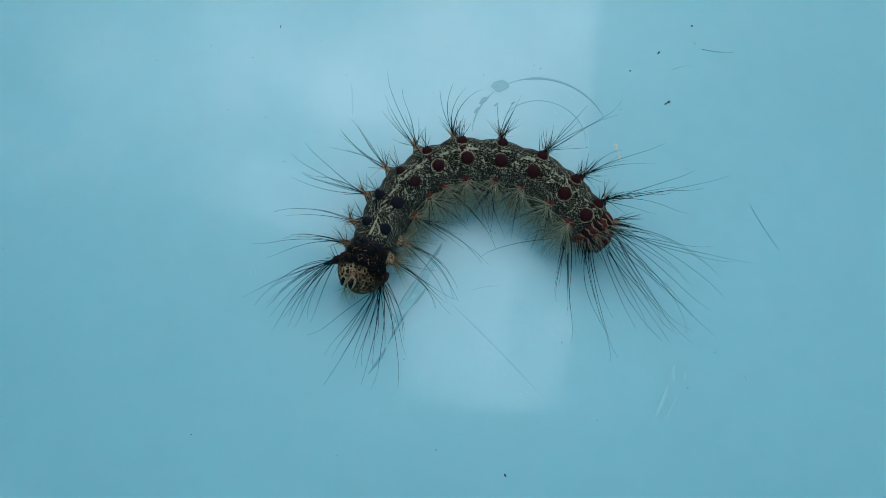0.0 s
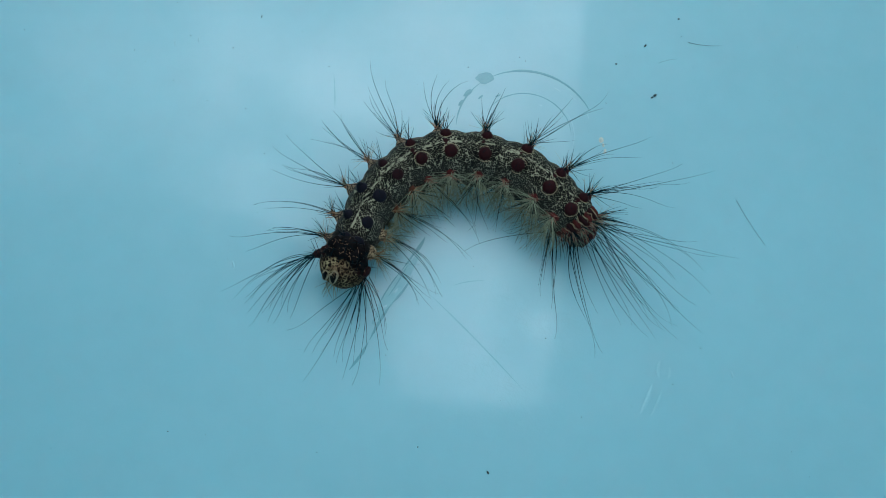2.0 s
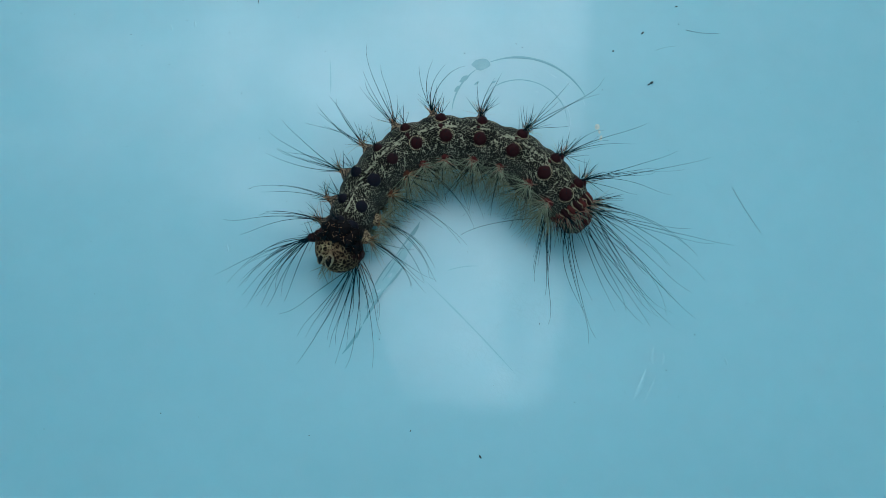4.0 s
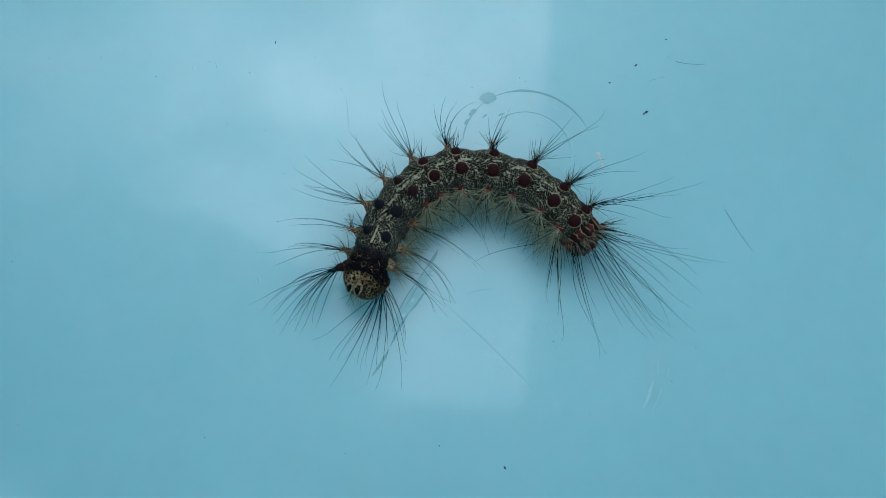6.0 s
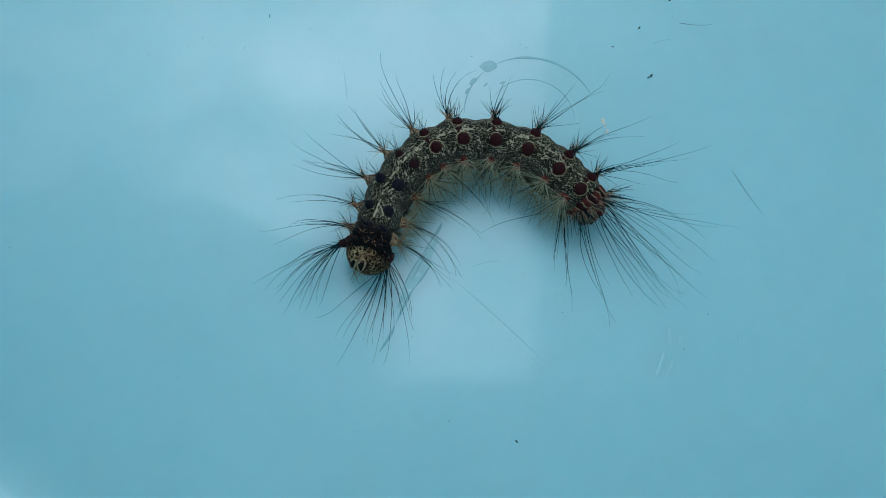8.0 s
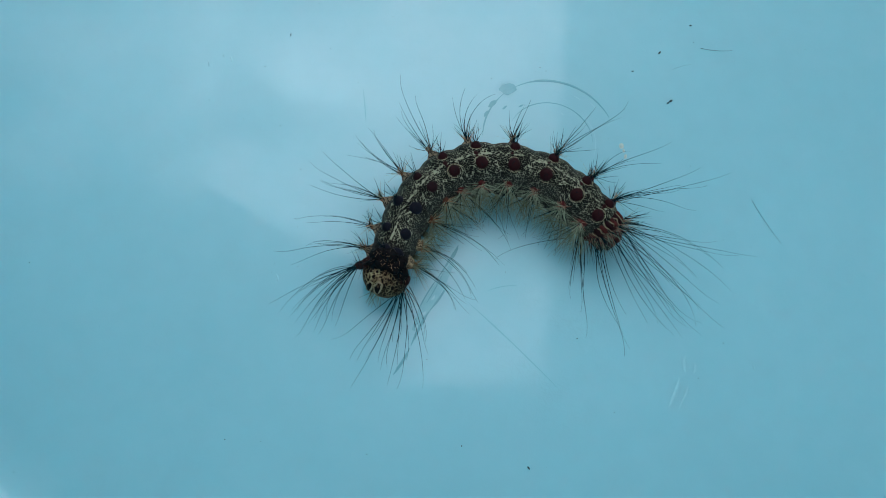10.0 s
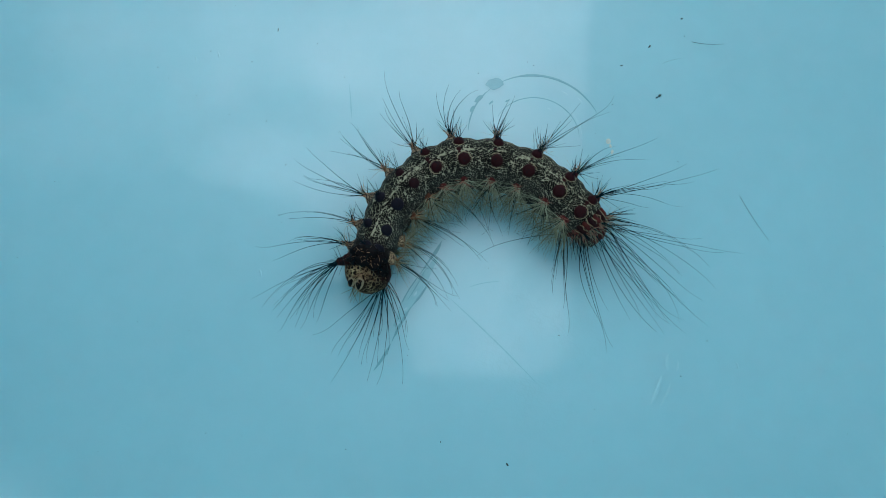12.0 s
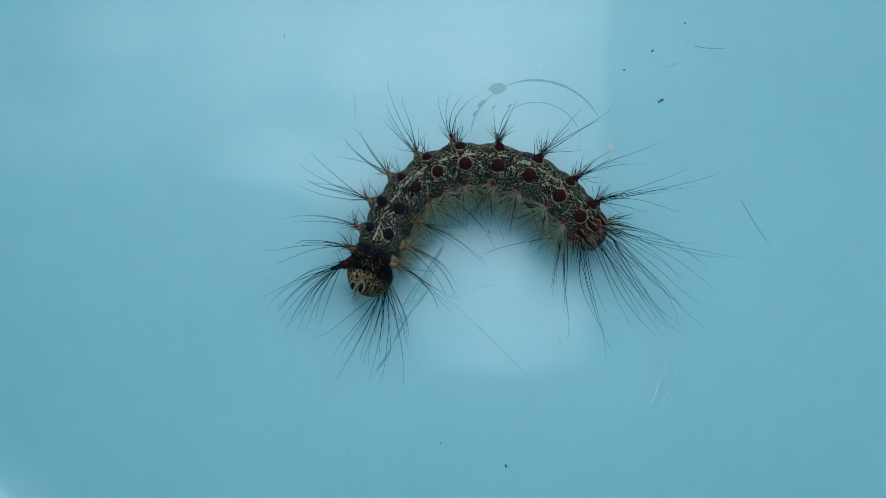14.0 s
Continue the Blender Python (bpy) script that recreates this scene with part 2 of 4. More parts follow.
DIRT = mottled("dark_dirt", (0.016, 0.03, 0.035), (0.055, 0.085, 0.092), 4000, 0.8, gloss=0.1)
DRIP = mottled("dried_drip", (0.125, 0.32, 0.38), (0.16, 0.375, 0.44), 700, 0.14, gloss=0.35)
FAINT = mottled("faint_smear", (0.18, 0.425, 0.50), (0.21, 0.465, 0.545), 700, 0.2, gloss=0.35)
SOFT_SCUFF = mottled("soft_scuff", (0.215, 0.475, 0.555), (0.25, 0.515, 0.595), 1500, 0.35)
SHED = strand("shed_hair", (0.075, 0.16, 0.19))
FLAKE = mottled("cream_flake", (0.30, 0.45, 0.46), (0.46, 0.50, 0.42), 3000, 0.7)
WHITE = mottled("white_table_paint", (0.68, 0.68, 0.67), (0.8, 0.8, 0.79), 60, 0.45)
WHITEWASH = mottled("grey_wall_paint", (0.36, 0.355, 0.345), (0.46, 0.455, 0.44), 4, 0.7, 0.3, 0.002)
BARK = mottled("grey_bark", (0.07, 0.06, 0.05), (0.16, 0.14, 0.12), 30, 0.85, 0.6, 0.004)
LEAF = mottled("green_leaf", (0.03, 0.055, 0.02), (0.06, 0.11, 0.035), 40, 0.5, 0.1, 0.001)
TIMBER = mottled("brown_timber", (0.10, 0.06, 0.035), (0.2, 0.13, 0.08), 6, 0.6, 0.3, 0.002)
STONE = mottled("grey_paving", (0.30, 0.29, 0.28), (0.42, 0.41, 0.39), 3, 0.8, 0.4, 0.003)


# ---- mesh helpers ----
def mesh_of(name, bm, mat, smooth=True):
    me = bpy.data.meshes.new(name)
    bmesh.ops.recalc_face_normals(bm, faces=bm.faces)
    for f in bm.faces:
        f.smooth = smooth
    bm.to_mesh(me)
    bm.free()
    me.materials.append(mat)
    return me


def part(name, bm, mat, parent=None, label="", smooth=True):
    ob = new(name, mesh_of(name, bm, mat, smooth))
    ob.parent = parent
    return tagged(ob, label)


def tube(bm, points, radii, sides=5):
    """A tapered tube along points; the two ends are closed."""
    rings = []
    for i, p in enumerate(points):
        a, b = points[max(i - 1, 0)], points[min(i + 1, len(points) - 1)]
        way = (b - a).normalized()
        side = way.cross(Vector((0.13, 0.27, 1))).normalized()
        up = side.cross(way)
        rings.append([bm.verts.new(p + radii[i] * (math.cos(2 * math.pi * k / sides) * side + math.sin(2 * math.pi * k / sides) * up)) for k in range(sides)])
    for q, r in zip(rings, rings[1:]):
        for k in range(sides):
            bm.faces.new((q[k], q[(k + 1) % sides], r[(k + 1) % sides], r[k]))
    bm.faces.new(rings[0][::-1])
    bm.faces.new(rings[-1])
    return rings


def blob(bm, centre, axes, rng, rough=0.1, rings=8, sides=12):
    """A lumpy ball: axes are its three half lengths."""
    made = bmesh.ops.create_uvsphere(bm, u_segments=sides, v_segments=rings, radius=1)
    for v in made["verts"]:
        k = 1 + rough * noise.noise(v.co * 2.1 + Vector((rng.random() * 0.01, axes[0] * 900, axes[1] * 700)))
        v.co = Vector((v.co.x * axes[0] * k, v.co.y * axes[1] * k, v.co.z * axes[2] * k)) + Vector(centre)
    return made["verts"]


# ---- the place: ground, table, and an added unseen roof, posts, wall and tree ----
def slab(name, outline, z0, z1, mat, label, category):
    bm = bmesh.new()
    low = [bm.verts.new((x, y, z0)) for x, y in outline]
    high = [bm.verts.new((x, y, z1)) for x, y in outline]
    bm.faces.new(low[::-1])
    bm.faces.new(high)
    for i in range(len(outline)):
        j = (i + 1) % len(outline)
        bm.faces.new((low[i], low[j], high[j], high[i]))
    ob = part(name, bm, mat, smooth=False)
    return tagged(ob, label, category, kind="structure")


TABLE = -0.25 * U
GROUND = TABLE - 0.75
slab("ground", [(-60, -60), (60, -60), (60, 60), (-60, 60)], GROUND - 0.1, GROUND, STONE, "grey paved ground round the table", "ground")
H = 2.2             # the unseen roof's underside above the tray
# Added out of view: this outline blocks sky so the tray's reflection takes its shape.
EDGE = [(-0.75, 0.49), (-0.30, 0.47), (-0.14, 0.43), (-0.03, 0.37), (0.03, 0.205), (0.215, 0.203), (0.293, 0.75), (0.315, 0.90), (0.95, 0.90), (0.95, -0.42), (-0.75, -0.42)]
slab("unseen_roof", [(H * x, H * y) for x, y in EDGE], H, H + 0.08, WHITEWASH, "unseen grey painted roof added to shape the reflected sky, with a notch in its edge", "roof")
# Unseen posts, added only to hold up that roof.
for px, py in ((-1.58, 0.95), (1.98, 1.88), (-1.58, -0.85), (1.98, -0.85)):
    slab("unseen_post", [(px - 0.05, py - 0.05), (px + 0.05, py - 0.05), (px + 0.05, py + 0.05), (px - 0.05, py + 0.05)], GROUND, H, TIMBER, "unseen square brown timber post added to carry the roof", "post")
# Unseen wall, added to keep low sky light from coming in from the south.
slab("unseen_wall", [(-5, -3.7), (5, -3.7), (5, -3.5), (-5, -3.5)], GROUND, H, WHITEWASH, "unseen grey painted wall added to block the low southern sky", "wall")


def tree():
    """Added unseen tree: outer leaves beside the roof's edge break up the reflected sky."""
    rng = random.Random(21)
    root = tagged(new("tree"), "unseen green leafy tree added beside the roof to break up the reflected sky", "tree")
    root.location = (-1.75, 1.9, GROUND)
    base = Vector((-1.75, 1.9, GROUND))
    bm = bmesh.new()
    tube(bm, [Vector((0.05 * math.sin(k), 0.04 * math.cos(2 * k), z)) for k, z in enumerate((0, 0.5, 1.1, 1.7, 2.3, 2.9))], [0.11, 0.085, 0.075, 0.065, 0.05, 0.03], 12)
    part("trunk", bm, BARK, root)
    ends = []
    for tx, ty in ((-0.17, 0.41), (-0.08, 0.33), (-0.38, 0.48), (-0.50, 0.40), (-0.64, 0.43), (-0.22, 0.37), (-0.95, 0.85), (-0.75, 1.1)):
        tip = Vector((H * tx, H * ty, H + rng.uniform(0.15, 0.35))) - base
        start = Vector((0, 0, rng.uniform(1.9, 2.6)))
        bm = bmesh.new()
        tube(bm, [start.lerp(tip, f) + Vector((0, 0, 0.12 * math.sin(3.1 * f))) for f in (0, 0.25, 0.5, 0.75, 1.0)], [0.03, 0.024, 0.017, 0.011, 0.005], 7)
        part("limb", bm, BARK, root)
        ends.append((start, tip))
    # more limbs, placed to darken one zone of the sky's reflection
    for tx, ty in ((-0.31, 0.79), (-0.36, 0.735), (-0.275, 0.75), (-0.41, 0.80), (-0.24, 0.80)):
        z = H + rng.uniform(0.15, 0.45)
        tip = Vector((z * tx, z * ty, z)) - base
        start = Vector((0, 0, rng.uniform(2.2, 2.6)))
        bm = bmesh.new()
        tube(bm, [start.lerp(tip, f) + Vector((0, 0, 0.10 * math.sin(3.1 * f))) for f in (0, 0.25, 0.5, 0.75, 1.0)], [0.026, 0.02, 0.014, 0.009, 0.004], 7)
        part("limb", bm, BARK, root)
        ends.append((start, tip))
    bm = bmesh.new()
    for i in range(330):
        start, tip = ends[8 + rng.randrange(5) if i > 230 else rng.randrange(8)]
        f = rng.uniform(0.6, 1.06)
        spread = 0.13
        p = start.lerp(tip, f) + Vector((rng.gauss(0, spread), rng.gauss(0, spread * 0.8), rng.gauss(0.05, 0.1)))
        turn = Euler((rng.gauss(0, 0.6), rng.gauss(0, 0.6), rng.uniform(0, 6.28))).to_matrix()
        w, l = rng.uniform(0.012, 0.022), rng.uniform(0.03, 0.055)
        q = [bm.verts.new(p + turn @ Vector(c)) for c in ((0, -l, 0), (w, -l * 0.2, 0.006), (w * 0.7, l * 0.5, 0.004), (0, l, -0.004), (-w * 0.7, l * 0.5, 0.004), (-w, -l * 0.2, 0.006))]
        bm.faces.new(q)
    part("crown", bm, LEAF, root)


tree()


def table():
    top = new("table")
    tagged(top, "white painted table under the blue tray", "table")
    top.location = (0, 0, GROUND)
    h = TABLE - GROUND
    bm = bmesh.new()
    bmesh.ops.create_cube(bm, size=1, matrix=Matrix.Translation((0, 0, h - 0.015)) @ Matrix.Diagonal((1.3, 0.8, 0.03, 1)))
    bmesh.ops.bevel(bm, geom=bm.edges[:], offset=0.006, segments=3, affect="EDGES")
    part("tabletop", bm, WHITE, top)
    for x in (-0.58, 0.58):
        for y in (-0.33, 0.33):
            bm = bmesh.new()
            tube(bm, [Vector((x, y, 0)), Vector((x, y, 0.35)), Vector((x, y, h - 0.03))], [0.018, 0.02, 0.025], 12)
            part("leg", bm, WHITE, top)


table()


# ---- the blue tray ----
CORNER = (-2.96, 1.00)      # centre of the rounded corner, in body widths
FAR = (5.5, 7.0)
BEND = 7.10                   # radius of the floor's rounded corners


def tray():
    """One closed shell: flat floor, a wide fillet, a sloping wall, a rolled rim and the outside."""
    rise = [(BEND + 3.0 * math.sin(a), 3.0 * (1 - math.cos(a))) for a in (radians(k * 5) for k in range(15))]
    x, z = rise[-1]
    profile = rise + [(x + 1.5, z + 5.0), (x + 1.6, z + 5.1), (x + 2.1, z + 5.12), (x + 2.2, z + 5.03), (x + 2.15, z + 4.85),
                      (x + 1.75, z + 4.8), (x + 0.25, z), (x - 0.6, z - 1.5), (x - 1.6, z - 2.1), (BEND + 0.15, -0.25)]
    bm = bmesh.new()
    rings = []
    steps = 14
    for r, z in profile:
        ring = []
        for cx, cy, a0 in ((CORNER[0], CORNER[1], 180), (FAR[0], CORNER[1], 270), (FAR[0], FAR[1], 0), (CORNER[0], FAR[1], 90)):
            for k in range(steps + 1):
                a = radians(a0 + 90 * k / steps)
                ring.append(bm.verts.new((U * (cx + r * math.cos(a)), U * (cy + r * math.sin(a)), U * z)))
        rings.append(ring)
    n = len(rings[0])
    for q, r in zip(rings, rings[1:]):
        for k in range(n):
            bm.faces.new((q[k], q[(k + 1) % n], r[(k + 1) % n], r[k]))
    bm.faces.new(rings[0])
    bm.faces.new(rings[-1][::-1])
    holder = tagged(new("tray"), "light blue glossy plastic tub with scuffs and specks of dirt", "tub")
    part("shell", bm, PLASTIC, holder)
    return holder


TRAY = tray()

# ---- the caterpillar ----
# seconds along the back: place of each pair of back tubercles, and half the body's width there
SPINE = [(-2.20, -1.66, 0.314), (-2.14, -1.50, 0.342), (-1.99, -1.16, 0.351), (-1.81, -0.73, 0.370), (-1.52, -0.36, 0.399), (-1.12, -0.04, 0.427), (-0.61, 0.13, 0.437),
         (0.0, 0.11, 0.437), (0.59, -0.08, 0.437), (1.09, -0.45, 0.427), (1.44, -0.81, 0.389), (1.66, -1.07, 0.285), (1.76, -1.20, 0.133)]


def spline(rows, u):
    """Catmull-Rom through rows at u (0 to len - 1)."""
    i = min(max(int(u), 0), len(rows) - 2)
    f = u - i
    p = [Vector(rows[min(max(i + k, 0), len(rows) - 1)]) for k in (-1, 0, 1, 2)]
    return 0.5 * ((2 * p[1]) + (p[2] - p[0]) * f + (2 * p[0] - 5 * p[1] + 4 * p[2] - p[3]) * f * f + (3 * p[1] - p[0] - 3 * p[2] + p[3]) * f ** 3)


def station(u):
    """Centre, direction, left side and radius of the body at u."""
    here = spline(SPINE, u)
    way = (spline(SPINE, u + 0.02) - spline(SPINE, u - 0.02))
    way = Vector((way.x, way.y, 0)).normalized()
    return Vector((here.x, here.y, here.z)), way, Vector((-way.y, way.x, 0)), here.z


def fold_out(u, degrees):
    """How far the fleshy fold low on the flank stands out, as a share of the radius."""
    ends = min(max((u - 1.0) / 2.0, 0.0), 1.0) * min(max((11.6 - u) / 1.2, 0.0), 1.0)
    return 0.07 * ends * math.exp(-((abs(degrees) - 104) / 26) ** 2)


def on_body(u, angle, out=1.0):
    """A point of the skin at u; angle from the back's midline, plus to the outer side of the bend; and its normal."""
    c, way, left, r = station(u)
    a = radians(angle)
    normal = math.sin(a) * left + math.cos(a) * Vector((0, 0, 1))
    return c + (out + fold_out(u, angle)) * r * normal, normal, way


def body(parent):
    bm = bmesh.new()
    uv = bm.loops.layers.uv.new("UVMap")
    sides, steps = 48, 240
    rows, along, arc, last = [], [], 0.0, None
    for s in range(steps + 1):
        u = (len(SPINE) - 1) * s / steps
        c, way, left, r = station(u)
        if last is not None:
            arc += (c - last).length
        last = c
        along.append(arc)
        fold = 1.015 - 0.085 * math.exp(-((u - 0.5) % 1.0) ** 2 / 0.02) - 0.085 * math.exp(-(1 - (u - 0.5) % 1.0) ** 2 / 0.02)
        row = []
        for k in range(sides):
            a = 2 * math.pi * k / sides
            swell = 1 + 0.03 * noise.noise(Vector((u * 2.2, math.cos(a) * 1.5, math.sin(a) * 1.5)))
            low = 1.0 if math.cos(a) > -0.5 else 0.985
            q = c + r * (fold * swell + fold_out(u, 360 * k / sides if k <= sides / 2 else 360 - 360 * k / sides)) * (math.sin(a) * left + low * math.cos(a) * Vector((0, 0, 1)))
            row.append(bm.verts.new(U * q))
        rows.append(row)
    for s in range(steps):
        for k in range(sides):
            j = (k + 1) % sides
            f = bm.faces.new((rows[s][k], rows[s][j], rows[s + 1][j], rows[s + 1][k]))
            for loop, (ss, kk) in zip(f.loops, ((s, k), (s, k + 1), (s + 1, k + 1), (s + 1, k))):
                a = kk / sides if kk <= sides / 2 and not (kk == sides / 2 and k >= sides / 2) else kk / sides - 1
                loop[uv].uv = (along[ss], a * 2.8)
    bm.faces.new(rows[0][::-1])
    bm.faces.new(rows[-1])
    return part("body", bm, SKIN, parent)


def hairs(parent, name, base, az, length, count, rise, mat, thick=0.012, seed=0, droop=0.22, bend=0.09, floor=0.02):
    """A fan of tapering hairs from base: az from and to, rise from and to in degrees; length: shortest and longest."""
    rng = random.Random(seed)
    bm = bmesh.new()
    span = az[1] - az[0]
    for i in range(count):
        a = radians(az[0] + span * (i + 0.5) / count + rng.gauss(0, abs(span) * 0.05 + 1))
        e = radians(rng.uniform(*rise))
        size = length[0] + (length[1] - length[0]) * rng.random() ** 0.8
        way = Vector((math.cos(a) * math.cos(e), math.sin(a) * math.cos(e), math.sin(e)))
        side = Vector((-math.sin(a), math.cos(a), 0))
        curve, kink, hook = rng.gauss(0, bend), rng.gauss(0, 0.009), rng.gauss(0, 0.08) * (size > 0.7)
        start = base + Vector((rng.gauss(0, 0.028), rng.gauss(0, 0.028), rng.gauss(0, 0.02)))
        points, radii, n = [], [], 12 if size > 0.6 else 7
        for k in range(n + 1):
            t = k / n
            late = max(t - 0.78, 0) / 0.22
            p = start + way * size * (t - 0.05 * late * abs(hook) * 10) + side * size * (curve * t * t + kink * math.sin(t * 5) + hook * late * late) - Vector((0, 0, droop * size * t * t))
            p.z = max(p.z, floor + 0.02 * (1 - t))
            points.append(U * p)
            radii.append(U * thick * (1 - 0.82 * t))
        tube(bm, points, radii, 4)
    return part(name, bm, mat, parent)


def tubercle(parent, u, angle, mat, size, ring=True, label=""):
    """A rounded knob on the skin with a cream ring round its foot. Returns the knob and its top."""
    p, normal, way = on_body(u, angle, 0.97)
    side = normal.cross(way)
    frame3 = Matrix((way, side, normal)).transposed()
    bm = bmesh.new()
    rng = random.Random(int(u * 100) + int(angle))
    for v in blob(bm, (0, 0, 0), (size * 1.0, size * 1.0, size * (1.0 if angle > 20 else 0.75 if ring else 0.5)), rng, 0.12):
        v.co = U * (p + frame3 @ v.co)
    knob = part("tubercle", bm, mat, parent, label)
    if ring:
        bm = bmesh.new()
        n = 18
        pts = []
        for k in range(n):
            a = 2 * math.pi * k / n
            w = 1 + 0.06 * noise.noise(Vector((u * 7, math.cos(a) * 2, math.sin(a) * 2)))
            pts.append(p + frame3 @ Vector((size * 1.16 * w * math.cos(a), size * 1.14 * w * math.sin(a), 0.012 - 0.25 * (size * 1.1 * math.sin(a)) ** 2 / 0.45)))
        loops = []
        for k in range(n):
            q = pts[k]
            out = (q - p).normalized()
            loops.append([bm.verts.new(U * (q + 0.0055 * (math.cos(b) * out + math.sin(b) * normal))) for b in (0, 1.57, 3.14, 4.71)])
        for k in range(n):
            q, r = loops[k], loops[(k + 1) % n]
            for j in range(4):
                bm.faces.new((q[j], q[(j + 1) % 4], r[(j + 1) % 4], r[j]))
        part("ring", bm, CREAM, knob, "cream ring")
    return knob, p + normal * size * 0.6


def wart(parent, u, angle, size=0.085, mat=None, long=1.5, wide=False):
    """A pointed fleshy wart standing out from the flank."""
    p, normal, way = on_body(u, angle, 0.93)
    bm = bmesh.new()
    tip = p + normal * size * long
    tube(bm, [U * (p - normal * 0.05), U * p, U * (p + normal * size * long * 0.5), U * (p + normal * size * long * 0.85), U * tip],
         [U * size * 2.1 * k for k in ((1.0, 0.78, 0.46, 0.26, 0.1) if wide else (0.72, 0.52, 0.38, 0.28, 0.12))], 12)
    for v in bm.verts:
        v.co += U * 0.02 * noise.noise_vector(v.co * 1800)
    return part("wart", bm, mat or RUST, parent), tip


def head(parent):
    """The head capsule, turned down towards the tray, with two black face patches and fine pale bristles."""
    rng = random.Random(5)
    bm = bmesh.new()
    bmesh.ops.create_uvsphere(bm, u_segments=36, v_segments=24, radius=1)
    fore = Vector((-0.55, -0.83, 0)).normalized()
    side = Vector((-fore.y, fore.x, 0))
    for v in bm.verts:
        q = v.co.copy()
        cleft = 0.06 * math.exp(-(q.x / 0.12) ** 2) * max(q.y, 0)
        k = 1 - cleft + 0.02 * noise.noise(q * 3)
        narrow = 1 - 0.16 * max(-q.z, 0)
        v.co = U * (side * 0.39 * q.x * k * narrow + fore * 0.36 * q.y * k + Vector((0, 0, 0.385 * q.z * k)))
    capsule = part("head", bm, FACE, parent, "cream and black mottled head")
    for way in ((-0.267, -0.213, 0.125), (-0.13, -0.265, 0.20)):
        bm = bmesh.new()
        way = Vector(way)
        surface = way / math.sqrt((way.dot(side) / 0.39) ** 2 + (way.dot(fore) / 0.36) ** 2 + (way.z / 0.385) ** 2)
        normal = way.normalized()
        across = normal.cross(Vector((0, 0, 1))).normalized()
        up = across.cross(normal)
        for v in blob(bm, (0, 0, 0), (0.048, 0.115, 0.026), rng, 0.4):
            v.co = U * (surface + across * v.co.x + up * v.co.y + normal * v.co.z)
        patch = part("face_patch", bm, BLACK, capsule, "black face patch")
        bm = bmesh.new()
        for v in blob(bm, (0, 0, 0), (0.064, 0.125, 0.016), rng, 0.5):
            v.co = U * (surface + across * v.co.x + up * v.co.y + normal * v.co.z)
        part("rim", bm, CREAM, patch, "cream rim")
    hairs(capsule, "bristle_tuft", fore * 0.26 + Vector((0, 0, -0.05)), (200, 300), (0.15, 0.32), 16, (-30, 15), PALE_HAIR, 0.008, 77, 0.1, floor=-0.38)
    hairs(capsule, "bristle_tuft", fore * 0.12 + Vector((0, 0, 0.33)), (150, 330), (0.12, 0.28), 18, (-20, 25), STOUT_HAIR, 0.0035, 78, 0.25, floor=-0.38)
    capsule.location = HEAD_AT
    return capsule


HEAD_AT = U * Vector((-2.19, -1.80, 0.415))


def long_hairs(parent, base, tip_z, rows, seed, thick=0.0068, spread=0.018):
    """Single long hairs from base; each row: azimuth of the tip in degrees, reach and bow."""
    rng = random.Random(seed)
    bm = bmesh.new()
    extra = [(az + rng.gauss(0, 5), reach * rng.uniform(0.65, 0.95), bow + rng.gauss(0, 0.08)) for az, reach, bow in rows if reach > 0.7 and rng.random() < 0.35]
    for az, reach, bow in (*rows, *extra):
        a = radians(az)
        way, side = Vector((math.cos(a), math.sin(a), 0)), Vector((-math.sin(a), math.cos(a), 0))
        start = base + Vector((rng.gauss(0, spread), rng.gauss(0, spread), rng.gauss(0, 0.015)))
        wave, curl, n = rng.gauss(0, 0.008), rng.gauss(0, 0.035) * (reach > 0.7), 18 if reach > 0.6 else 8
        top = tip_z + rng.gauss(0, 0.04)
        points, radii = [], []
        for k in range(n + 1):
            t = k / n
            late = max(t - 0.7, 0) / 0.3
            q = start + reach * (way * t - side * (bow * t * (1 - t) + wave * math.sin(5 * t) - curl * late ** 3))
            q.z = max(start.z + (top - start.z) * t + 0.03 * reach * math.sin(math.pi * t), 0.025)
            points.append(U * q)
            radii.append(U * thick * rng.uniform(0.95, 1.05) * (1 - 0.8 * t))
        tube(bm, points, radii, 4)
    return part("hair_tuft", bm, DARK_HAIR, parent)


def horn(parent, foot, tip, wide, narrow, mat, label=""):
    """A stout blunt wart from foot to tip."""
    bm = bmesh.new()
    tube(bm, [U * foot.lerp(tip, f) for f in (0, 0.3, 0.6, 0.85, 0.97, 1.0)], [U * (wide + (narrow - wide) * f) * g for f, g in ((0, 1), (0.3, 1.05), (0.6, 1.02), (0.85, 0.95), (0.97, 0.7), (1.0, 0.3))], 14)
    for v in bm.verts:
        v.co += U * 0.025 * noise.noise_vector(v.co * 1500)
    return part("wart", bm, mat, parent, label)


def wart_cap(knob, tip, normal, size, mat, seed):
    """The coloured fleshy tip of a wart."""
    bm = bmesh.new()
    for v in blob(bm, (0, 0, 0), (size, size, size * 0.8), random.Random(seed), 0.35, 7, 10):
        v.co = U * (tip - normal * size * 0.7 + v.co)
    part("tip", bm, mat, knob)


